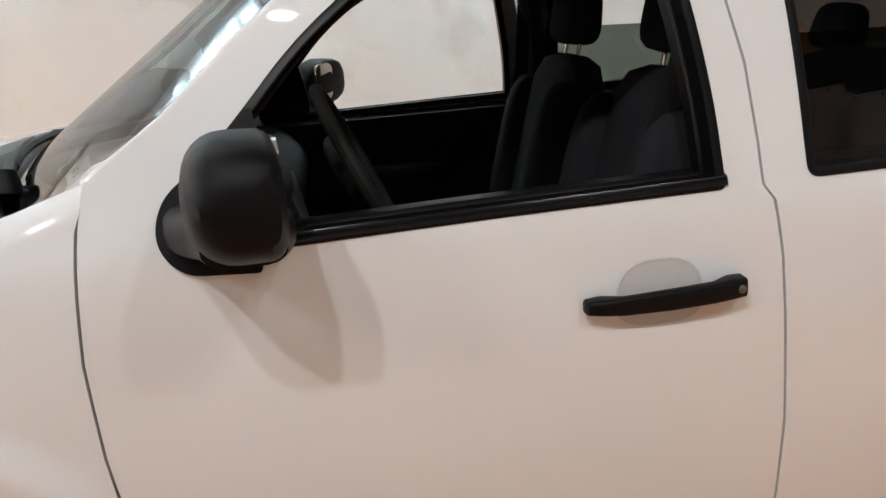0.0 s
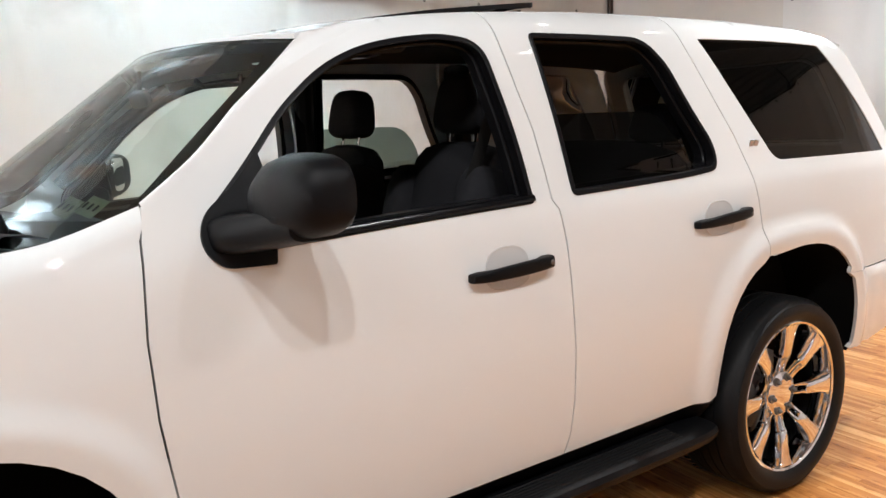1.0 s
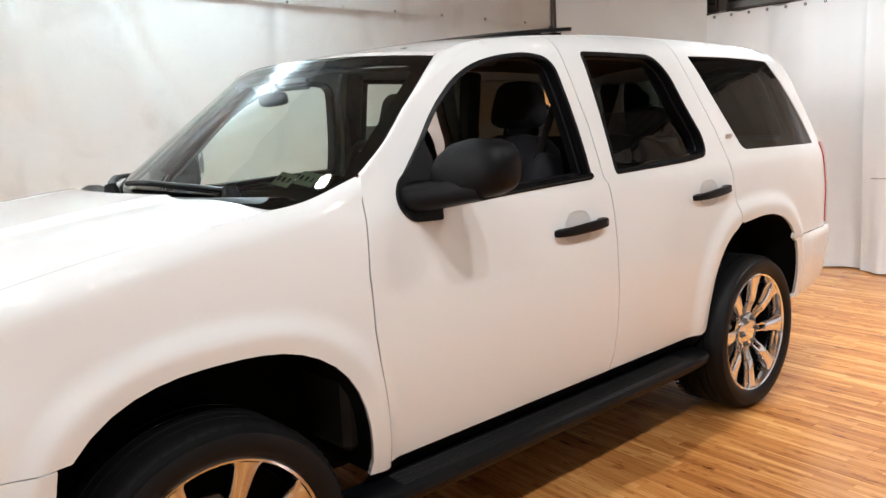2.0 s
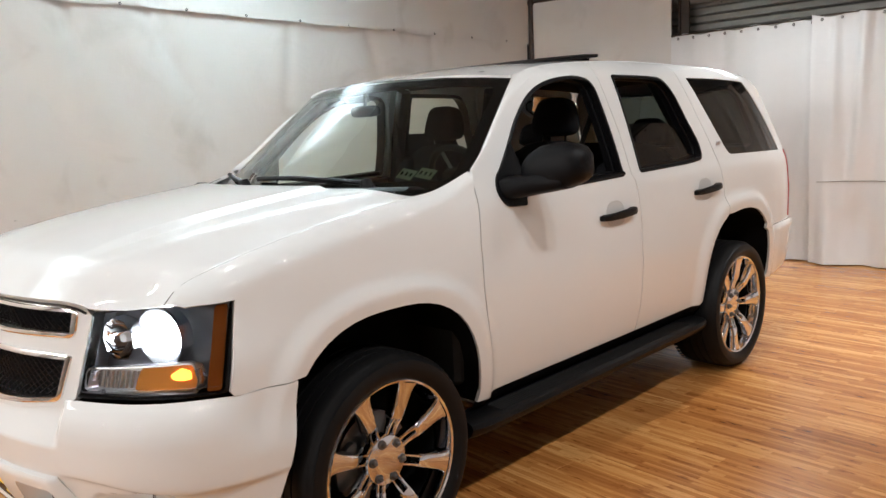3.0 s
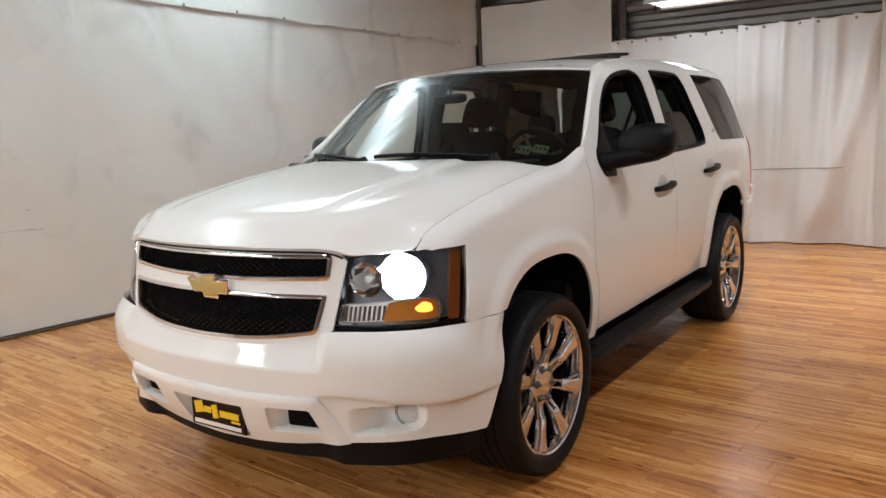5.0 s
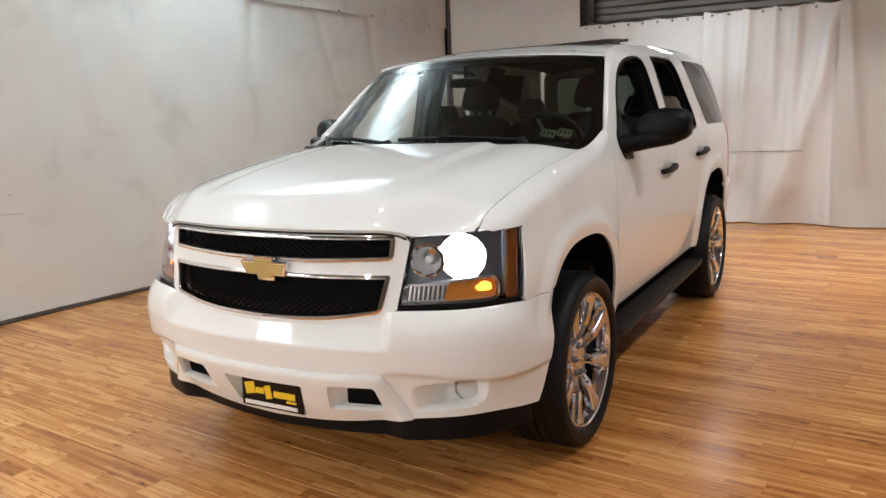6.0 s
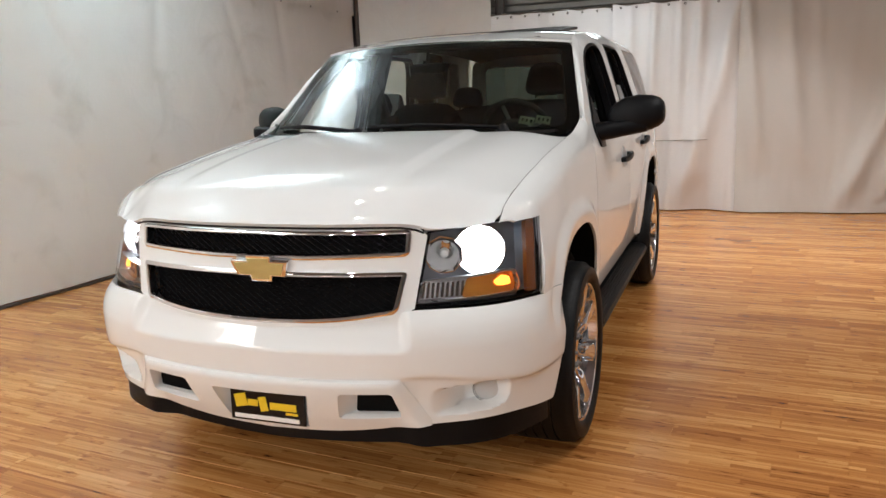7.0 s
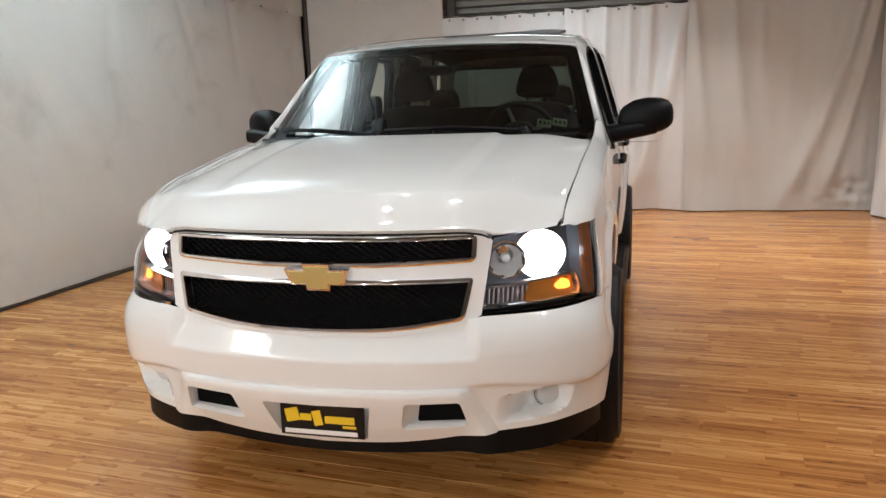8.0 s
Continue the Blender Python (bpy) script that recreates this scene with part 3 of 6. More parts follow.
LIP = curve((0, 1.079), (0.5, 1.077), (0.575, 1.066), (0.62, 1.046), (0.70, 1.053), (0.80, 1.064), (0.9, 1.068))


def bonnet(u, y):
    """u: 0 at the nose's lip, 1 at the rear edge."""
    a = np.abs(y)
    x0, x1 = NOSE(a), 0.10 + 0.30 * y * y
    x = x0 + (x1 - x0) * u
    xe = np.clip(x, -0.80, 0.6)
    ye = EDGE_Y(xe)
    xm = -1.008 + (x - x0) * (1.108 / (x1 - x0))
    r = np.clip(a / ye, 0, 1.02)
    back = smooth(0.0, 0.10, u)
    flank = 1 - 0.95 * smooth(0.68, 1.03, r) ** 1.3 - 0.05 * r ** 2
    edge = EDGE(xe)
    z = edge + (BONNET_MID(xm) - edge) * flank
    # the raised middle between two soft creases
    z = z - 0.014 * smooth(0.52, 0.56, r) * back * smooth(0.0, 0.35, u)
    lip = LIP(a)
    z = lip + (z - lip) * smooth(-0.03, 0.13, u) ** 0.5
    return x, y, z


def roof(x, y):
    x, y = np.asarray(x, float), np.asarray(y, float)
    ye = roof_edge(x)
    return x, y, CROWN(x) - (CROWN(x) - TOP(x)) * np.clip(np.abs(y) / ye, 0, 1.03) ** 2.6


def roof_edge(x):
    return half(x, TOP(x)) + 0.03 * (1 - smooth(1.05, 1.4, x))


WIN_F = rounded([(0.715, 1.330, 0.05), (0.700, 1.275, 0.06), (0.745, 1.222, 0.05), (0.861, 1.216, 0.006), (0.870, 1.247, 0.006), (1.25, 1.262, 0.2), (1.696, 1.273, 0.012),
                 (1.690, 1.412, 0.1), (1.672, 1.545, 0.1), (1.632, 1.755, 0.07), (1.50, 1.778, 0.06), (1.33, 1.762, 0.08), (1.20, 1.732, 0.08), (1.085, 1.678, 0.08), (0.955, 1.578, 0.08), (0.84, 1.450, 0.08)])
WIN_R = rounded([(1.862, 1.279, 0.02), (2.19, 1.286, 0.2), (2.43, 1.292, 0.1), (2.592, 1.306, 0.09), (2.596, 1.395, 0.06), (2.51, 1.540, 0.1), (2.440, 1.690, 0.10), (2.345, 1.778, 0.09), (2.10, 1.784, 0.2), (1.828, 1.785, 0.025), (1.856, 1.50, 0.2)])
WIN_Q = rounded([(2.655, 1.782, 0.012), (3.10, 1.782, 0.2), (3.485, 1.768, 0.012), (3.60, 1.640, 0.2), (3.765, 1.450, 0.2), (3.858, 1.296, 0.012), (3.4, 1.304, 0.2), (2.955, 1.312, 0.05), (2.79, 1.566, 0.2)])
GAP = 0.0028
GAP_FRONT = [(0.600, 0.45), (0.592, 0.55), (0.577, 0.714), (0.556, 0.90), (0.551, 1.08), (0.559, 1.19), (0.569, 1.30)]
GAP_MID = [(1.793, 0.45), (1.812, 0.52), (1.821, 0.631), (1.822, 0.805), (1.813, 0.975), (1.803, 1.141), (1.789, 1.245), (1.771, 1.272), (1.769, 1.347), (1.757, 1.488), (1.729, 1.611), (1.705, 1.732), (1.691, 1.858)]
GAP_REAR = [(2.822, 0.958), (2.812, 1.016), (2.796, 1.168), (2.775, 1.293), (2.73, 1.419), (2.655, 1.569), (2.571, 1.740), (2.525, 1.868)]


def shifted(line, dx):
    return [(x + dx, z) for x, z in line]


ARCH_F, ARCH_R = arch_loop(*WHEELS[0][1:], 0.507), arch_loop(*WHEELS[1][1:], 0.507)
PILLAR = [(0.585, 1.374), (0.72, 1.468), (0.86, 1.585), (0.98, 1.670), (1.12, 1.742), (1.24, 1.795), (1.35, 1.830)]


def top_line(x0, x1, n=12, drop=0.006):
    return [(x, float(TOP(x)) - drop) for x in np.linspace(x0, x1, n)]


FRONT_DOOR = shifted(GAP_FRONT, GAP) + PILLAR + top_line(1.42, 1.686, 5) + shifted(GAP_MID, -GAP)[::-1]
rear_foot = [p for p in ARCH_R[::-1] if p[0] < 2.816 and p[1] > 0.45]
REAR_DOOR = shifted(GAP_MID, GAP) + top_line(1.70, 2.515, 10) + shifted(GAP_REAR, -GAP)[::-1] + [(x, z) for x, z in rear_foot[::-1]] + [(2.50, 0.452)]
QUARTER = [p for p in ARCH_R if p[0] < 3.02 and p[0] > 2.828][::-1] + shifted(GAP_REAR, GAP) + top_line(2.54, 3.62, 12) + \
    [(3.70, 1.78), (3.79, 1.66), (3.89, 1.50), (3.965, 1.36), (3.99, 1.302), (4.0, 1.29), (4.035, 1.17), (4.045, 0.98), (4.02, 0.83), (3.99, 0.80)] + \
    [(3.56, 0.80), (3.424, 0.80)] + [p for p in ARCH_R if p[0] >= 3.02 and p[1] > 0.805]
WING = [p for p in ARCH_F if p[1] > 0.45 or p[0] > 0.3][::1]
WING = [(0.598, 0.43)] + shifted(GAP_FRONT, -GAP)[1:] + [(0.578, 1.34)] + [(x, float(SHOULDER(x)) + ROLL) for x in np.linspace(0.585, -0.735, 28)] + \
    [(-0.70, 1.070), (-0.64, 1.068), (-0.560, 1.068), (-0.585, 0.95), (-0.616, 0.800), (-0.605, 0.784), (-0.40, 0.783)] + [p for p in ARCH_F if p[1] > 0.775 and p[0] < 0.05][::-1] + \
    [p for p in ARCH_F if p[0] >= 0.05 and p[1] > 0.44][::-1] + [(0.518, 0.43)]

suv = thing("suv", label="white four-door SUV with chrome wheels and open windows", category="car")
suv.matrix_world = Matrix.Translation((0, 0.010, 0)) @ Matrix.Diagonal((1, 1.012, 1, 1))


def both(fn):
    fn(False)
    fn(True)


def build_side(m):
    part("front_wing", sheet("front_wing", WING, wing, step=0.018, mirror=m), PAINT, suv)
    door = part("front_door", sheet("front_door", FRONT_DOOR, side, [WIN_F], 0.028, mirror=m), PAINT, suv)
    rdoor = part("rear_door", sheet("rear_door", REAR_DOOR, side, [WIN_R], 0.028, mirror=m), PAINT, suv)
    quarter = part("rear_quarter", sheet("rear_quarter", QUARTER, side, [WIN_Q], 0.028, mirror=m), PAINT, suv)
    part("window_seal", band("window_seal", WIN_F, side, 0.014, 0.004, m), SEAL, door)
    part("window_seal", band("window_seal", WIN_R, side, 0.014, 0.004, m), SEAL, rdoor)

    def inner(dx):
        return lambda x, z: (x, -half(x, z) + dx, z)

    # side glass: the quarter light is fixed; the rear pane is wound half down
    part("quarter_window", sheet("quarter_window", WIN_Q, inner(0.004), step=0.05, depth=0.004, mirror=m), TINTED, quarter, "dark privacy glass")
    pane = [(x, max(1.272, z - 0.255)) for x, z in WIN_R]
    part("window_pane", sheet("window_pane", pane, inner(0.028), step=0.05, depth=0.004, mirror=m), HALF_TINT if m else TINTED, rdoor, "tinted pane wound half down")
    # door frames inside the openings, with the channel for the glass
    for loop, holder in ((WIN_F, door), (WIN_R, rdoor)):
        part("window_channel", band("window_channel", [(x, z) for x, z in loop], inner(0.045), 0.024, 0.010, m), SEAL, holder)
    # sill moulding under the front window
    lo = [(x, 1.247 + (x - 0.87) * 0.0315) for x in np.linspace(0.865, 1.70, 30)]
    rows = []
    for dz, dy in ((0.004, -0.004), (0.005, 0.008), (0.012, 0.010), (0.022, 0.008), (0.026, -0.004)):
        rows.append([(x, (-1 if not m else 1) * (half(x, z + dz) + dy), z + dz) for x, z in lo])
    part("sill_moulding", loft("sill_moulding", rows if m else rows[::-1]), GLOSSY_BLACK, door)
    # rocker below the doors
    rows = []
    xs = np.linspace(0.52, 2.56, 30)
    for z, dy in ((0.455, -0.022), (0.447, -0.008), (0.43, -0.012), (0.36, -0.05), (0.32, -0.14)):
        rows.append([(x, (-1 if not m else 1) * (half(x, z) + dy), z) for x in xs])
    part("rocker", loft("rocker", rows[::-1] if not m else rows), PLASTIC, suv)
    # windscreen pillar
    rows, k = [], 24
    for i in range(k + 1):
        t = i / k
        j = t * (len(PILLAR) - 1)
        a, b, f = PILLAR[int(min(j, len(PILLAR) - 2))], PILLAR[int(min(j, len(PILLAR) - 2)) + 1], j - int(min(j, len(PILLAR) - 2))
        bx, bz = a[0] + (b[0] - a[0]) * f, a[1] + (b[1] - a[1]) * f
        B = np.array([bx, -half(bx, bz), bz])
        if t < 0.72:
            q = t / 0.72
            y = 0.862 + (0.735 - 0.862) * q
            z = 1.374 + (1.762 - 1.374) * q
            A = np.array([screen(y, z)[0] + 0.004, -y, z])
        else:
            q = (t - 0.72) / 0.28
            x = 1.055 + (1.36 - 1.055) * q
            A = np.array([x, -roof_edge(x), TOP(x)])
        qx, qz = bx - 0.018, bz + 0.024
        F = np.array([qx, -half(qx, qz), qz]) - B
        C = B + F / np.linalg.norm(F) * np.linalg.norm(A - B) * 0.5
        row = [(1 - s) ** 2 * A + 2 * s * (1 - s) * C + s * s * B for s in np.linspace(0, 1, 9)]
        row = [A + np.array([0.012, 0.012, -0.02])] + row + [B + np.array([0.004, 0.006, -0.004])]
        if m:
            row = [p * (1, -1, 1) for p in row]
        rows.append(row)
    part("windscreen_pillar", loft("windscreen_pillar", rows if m else [r[::-1] for r in rows]), PAINT, suv)
    # wheel arch liners
    for (_, cx, cz), loop in zip(WHEELS, (ARCH_F, ARCH_R)):
        pts = [(x, max(z, 0.42)) for x, z in loop]
        rows = []
        for y, grow in ((None, 1.0), (0.90, 1.03), (0.62, 1.03)):
            row = []
            for x, z in pts:
                gx, gz = cx + (x - cx) * grow, cz + (z - cz) * grow if z > cz else z
                yy = (half(x, max(z, 0.31)) - 0.012) if y is None else y
                row.append((gx, -yy if not m else yy, gz))
            rows.append(row)
        part("arch_liner", loft("arch_liner", rows), DARK, suv)
        inner_wall = prism(rounded([(cx - 0.52, 0.28), (cx + 0.52, 0.28), (cx + 0.52, 1.0), (cx - 0.52, 1.0)], 0.2), 0.60, 0.62)
        bmesh.ops.scale(inner_wall, vec=(1, 1 if m else -1, 1), verts=inner_wall.verts)
        bmesh.ops.recalc_face_normals(inner_wall, faces=inner_wall.faces[:])
        part("arch_wall", inner_wall, DARK, suv)
    # tail lamp and rear bumper
    lamp_loop = rounded([(3.972, 1.298), (4.06, 1.295), (4.11, 1.15), (4.118, 0.98), (4.08, 0.812), (3.992, 0.815), (4.012, 0.98), (4.004, 1.17)], 0.02)
    part("tail_lamp", sheet("tail_lamp", lamp_loop, lambda x, z: (x, -half(x, z) - 0.006, z), step=0.02, depth=0.03, mirror=m), RED, suv, "red tail lamp lens")
    rb = [(3.50, 0.44)] + [(x + 0.003, z, 0.002) for x, z in ARCH_R if x > 3.1 and 0.46 < z < 0.78] + [(3.428, 0.797, 0.002), (3.80, 0.797, 0.002), (4.00, 0.797), (4.08, 0.80), (4.095, 0.70), (4.07, 0.52), (3.9, 0.46)]
    part("rear_bumper_end", sheet("rear_bumper_end", rounded(rb, 0.02), lambda x, z: (x, -half(x, z) - 0.020 * smooth(3.50, 3.72, x) * (1 - 0.7 * smooth(0.765, 0.797, z)) - 0.010 * smooth(0.70, 0.79, z) * smooth(3.75, 3.98, x), z), step=0.026, mirror=m), PAINT, suv)


both(build_side)

# bonnet, roof, screen, grille face, bumper
def bonnet_mesh():
    """Rows from lip to screen, columns from side to side, with a turned-down rim."""
    us = np.concatenate([np.linspace(0, 0.2, 16), np.linspace(0.2, 1.0, 40)[1:]])
    rows = []
    for u in us:
        x_guess = -0.75 + u * 1.05
        ye = float(EDGE_Y(np.clip(x_guess, -0.8, 0.6))) - 0.005
        if u < 0.02:
            ye -= 0.01
        ys = ye * np.sin(np.linspace(-1, 1, 61) * 1.30) / math.sin(1.30)
        x, y, z = bonnet(np.full(61, u), ys)
        p = np.stack([x, y, z], 1)
        rim = -0.003 - 0.017 * min(1, u / 0.10)
        rows.append([p[0] + (0, 0.004, rim)] + list(p) + [p[-1] + (0, -0.004, rim)])
    first = [np.array(p) + (0.012, 0, -0.012 + 0.010 * float(smooth(0.55, 0.72, abs(p[1])))) for p in rows[0]]
    last = [np.array(p) + (0.0, 0, -0.03) for p in rows[-1]]
    return loft("bonnet", [r[::-1] for r in [first] + rows + [last]])


part("bonnet", bonnet_mesh(), PAINT, suv, "white bonnet with a raised middle")
roof_front = [(0.862 + 0.36 * y * y, y) for y in np.linspace(-0.735, 0.735, 30)]
roof_left = [(x, -float(roof_edge(x))) for x in np.linspace(1.06, 3.90, 50)]
roof_loop = roof_front + [(x, -y) for x, y in roof_left] + [(3.92, y) for y in np.linspace(0.55, -0.55, 20)] + roof_left[::-1]
part("roof", sheet("roof", roof_loop, roof, [rounded([(1.42, -0.54), (1.42, 0.54), (2.02, 0.54), (2.02, -0.54)], 0.08)], 0.035, 0.012, (0, 0, 1)), PAINT, suv)

screen_loop = rounded([(-0.845, 1.318, 0.05), (-0.72, 1.275, 0.1), (0.72, 1.275, 0.1), (0.845, 1.318, 0.05), (0.860, 1.372, 0.05), (0.735, 1.762, 0.03), (0.45, 1.786, 0.2), (0, 1.797, 0.2), (-0.45, 1.786, 0.2), (-0.735, 1.762, 0.03), (-0.860, 1.372, 0.05)])
inner_loop = rounded([(-0.800, 1.345, 0.06), (0.800, 1.345, 0.06), (0.800, 1.395, 0.06), (0.695, 1.735, 0.04), (0.45, 1.757, 0.2), (0, 1.768, 0.2), (-0.45, 1.757, 0.2), (-0.695, 1.735, 0.04), (-0.800, 1.395, 0.06)])
windscreen = part("windscreen", sheet("windscreen", screen_loop, screen, step=0.05, depth=0.005, out=(-1, 0, 1)), WINDSHIELD, suv, "clear windscreen with a black border")
part("border", sheet("border", screen_loop, lambda y, z: (screen(y, z)[0] + 0.008, y, z - 0.005), [inner_loop], 0.04, 0.002, (-1, 0, 1)), GLOSSY_BLACK, windscreen)


def cowl_mesh():
    rows = []
    for dx, z0 in ((-0.03, 1.300), (0.02, 1.312), (0.10, 1.300), (0.22, 1.270)):
        rows.append([(0.10 + 0.30 * y * y + dx + 0.05 * abs(y) ** 3, y, z0 - 0.02 * abs(y)) for y in np.linspace(-0.85, 0.85, 41)])
    return loft("cowl", [r[::-1] for r in rows])


part("cowl", cowl_mesh(), PLASTIC, suv)


GRILLE_UP = [(-0.556, 1.058), (0.556, 1.058), (0.552, 0.972), (0.2, 0.962), (-0.2, 0.962), (-0.552, 0.972)]
GRILLE_LOW = [(-0.546, 0.914, 0.012), (0.546, 0.914, 0.012), (0.518, 0.778, 0.022), (0.30, 0.748, 0.2), (0.0, 0.738, 0.2), (-0.30, 0.748, 0.2), (-0.518, 0.778, 0.022)]
up_loop, low_loop = rounded(GRILLE_UP, 0.02), rounded(GRILLE_LOW, 0.03)
face_loop = [(-y, z) for y, z in ((0.575, 1.072), (0.30, 1.074), (0.0, 1.075))] + [(y, z) for y, z in ((0.30, 1.074), (0.575, 1.072), (0.607, 1.035), (0.574, 0.789), (0.52, 0.758), (0.30, 0.729), (0, 0.720))] + [(-0.30, 0.729), (-0.52, 0.758), (-0.574, 0.789), (-0.607, 1.035)]
front = part("grille_surround", sheet("grille_surround", face_loop, face_yz, [up_loop, low_loop], 0.02, 0.03, (-1, 0, 0)), PAINT, suv)


def mesh_grille(loop, chart_x=0.035):
    """Woven wire behind an opening: two sets of slanted bars cut to the outline, in one mesh."""
    lp = resample(loop, 0.01)
    lo, hi = lp.min(0), lp.max(0)
    bm = bmesh.new()
    pitch, slope = 0.034, 0.62
    for sgn in (1, -1):
        c = lo[0] - (hi[1] - lo[1]) / slope
        while c < hi[0] + (hi[1] - lo[1]) / slope:
            q = np.array([(c + sgn * (z - lo[1]) / slope, z) for z in np.linspace(lo[1], hi[1], 40)])
            ok = inside(lp, q)
            q = q[ok]
            if len(q) > 2:
                for a, b in ((q[0], q[-1]),):
                    prev = None
                    for t in np.linspace(0, 1, 5):
                        y, z = a + (b - a) * t
                        x = face_yz(y, z)[0] + chart_x + 0.004 * sgn
                        ring = [bm.verts.new((x + dx, y + dy, z)) for dx, dy in ((0, -0.0028), (-0.004, 0), (0, 0.0028))]
                        if prev:
                            bm.faces.new((prev[0], prev[1], ring[1], ring[0]))
                            bm.faces.new((prev[1], prev[2], ring[2], ring[1]))
                        prev = ring
            c += pitch
    bmesh.ops.recalc_face_normals(bm, faces=bm.faces[:])
    return bm


for loop in (up_loop, low_loop):
    g = part("grille_insert", sheet("grille_insert", loop, lambda y, z: (face_yz(y, z)[0] + 0.06, y, z), step=0.06, depth=0, out=(-1, 0, 0)), DARK, front, "black woven mesh grille")
    part("grille_mesh", mesh_grille(loop), GRILLE_BLACK, g)
    part("grille_trim", band("grille_trim", loop, face_yz, 0.014, 0.010, out=(-1, 0, 0)), CHROME, front, "chrome grille frame")

# the emblem: a plain bow-shaped cross in gold with a chrome rim
CROSS = [(-0.098, -0.030), (-0.045, -0.030), (-0.042, -0.053), (0.042, -0.053), (0.045, -0.030), (0.098, -0.030), (0.118, 0.030), (0.048, 0.030), (0.050, 0.053), (-0.050, 0.053), (-0.048, 0.030), (-0.118, 0.030)][::-1]
tilt = pose(-0.998, -0.028, 0.930, 0, -11, 0)
emblem = part("emblem", prism([(y * 1.00, z * 0.95) for y, z in CROSS], -0.012, 0.010, 0.003, "x"), CHROME, suv, "gold cross-shaped emblem with a chrome rim", tilt)
part("emblem_face", prism([(y * 0.87, z * 0.76) for y, z in CROSS], -0.016, 0.0, 0.002, "x"), GOLD, emblem)

# bumper
be = BUMP_END
def arch_front_s(z):
    return be - 0.090 - 0.10 * (0.78 - z) - 0.50 * (0.78 - z) ** 2
low_z = curve((0, 0.318), (0.25, 0.326), (0.42, 0.342), (0.55, 0.360), (0.75, 0.370), (0.95, 0.375), (1.15, 0.36), (1.5, 0.32))
hi_z = curve((0, 0.722), (0.30, 0.733), (0.515, 0.764), (0.59, 0.786), (0.62, 0.788), (1.0, 0.786), (1.5, 0.776))
ss = np.linspace(-1, 1, 141)
bl = [(s * arch_front_s(0.34), float(low_z(abs(s) * arch_front_s(0.34)))) for s in ss]
bh = [(s * arch_front_s(0.778), float(hi_z(abs(s) * arch_front_s(0.778)))) for s in ss]
bs = [(arch_front_s(z), z) for z in np.linspace(0.36, 0.76, 12)]
HOOK = rounded([(0.326, 0.498, 0.016), (0.520, 0.502, 0.016), (0.552, 0.400, 0.016), (0.308, 0.388, 0.016)], 0.02)
PLATE_HOLE = rounded([(-0.205, 0.484, 0.012), (0.205, 0.484, 0.012), (0.172, 0.334, 0.012), (-0.172, 0.334, 0.012)], 0.02)
holes = [HOOK, [(-s, z) for s, z in HOOK[::-1]], PLATE_HOLE]


def recess(loop, deep, shrink, lean):
    """The walls of an opening in the bumper, drawn in towards a smaller floor."""
    rim = np.stack(np.broadcast_arrays(*panel(np.array([p[0] for p in loop]), np.array([p[1] for p in loop]))), 1)
    mid = rim.mean(0)
    rows = []
    for k in (0.0, 0.06, 0.25, 0.6, 1.0):
        r = mid + (rim - mid) * (1.0 + (np.array(shrink) - 1.0) * k) + np.array([deep * k ** 0.8, lean[0] * k, lean[1] * k])
        r[:, 0] += 0.002
        rows.append(np.vstack([r, r[:1]]))
    return rows


def grown(loop, k):
    mid = np.mean([p[:2] for p in loop], axis=0)
    return [tuple(mid + (np.array(p[:2]) - mid) * k) for p in loop]


bumper_ob = part("front_bumper", sheet("front_bumper", bl + bs + bh[::-1] + [(-s, z) for s, z in bs[::-1]], bumper, [grown(h, 1.06) for h in holes[:2]] + [rounded([(-0.212, 0.490, 0.01), (0.212, 0.490, 0.01), (0.200, 0.342, 0.01), (-0.200, 0.342, 0.01)], 0.01)], step=0.0085, depth=0.02, out=(-1, 0, 0)), PAINT, suv, "white bumper with openings for hooks and fog lamps")
pt = [(s, float(PANEL_TOP(abs(s)))) for s in np.linspace(-0.545, 0.545, 60)]
pl = [(s, max(float(low_z(abs(s))), 0.318) - 0.004) for s in np.linspace(0.655, -0.655, 70)]
part("lower_panel", sheet("lower_panel", rounded([(-0.545, float(PANEL_TOP(0.545)), 0.02)] + [(s, z, 0.0) for s, z in pt[1:-1]] + [(0.545, float(PANEL_TOP(0.545)), 0.02), (0.652, 0.385, 0.01)] + [(s, z, 0.0) for s, z in pl] + [(-0.652, 0.385, 0.01)], 0.01), panel, holes, step=0.0095, depth=0.022, out=(-1, 0, 0)), PAINT, bumper_ob, "raised lower panel")
vl = [(s * 1.20, 0.262 + 0.02 * abs(s)) for s in ss[::3]]
vh = [(s * 1.20, float(low_z(abs(s) * 1.20)) + 0.03) for s in ss[::3]]
part("valance", sheet("valance", vl + vh[::-1], lambda s, z: bumper(s, z * 0 + 0.30)[:2] + (z,), step=0.04, depth=0.02, out=(-1, 0, 0)), PLASTIC, suv, "black lower valance")
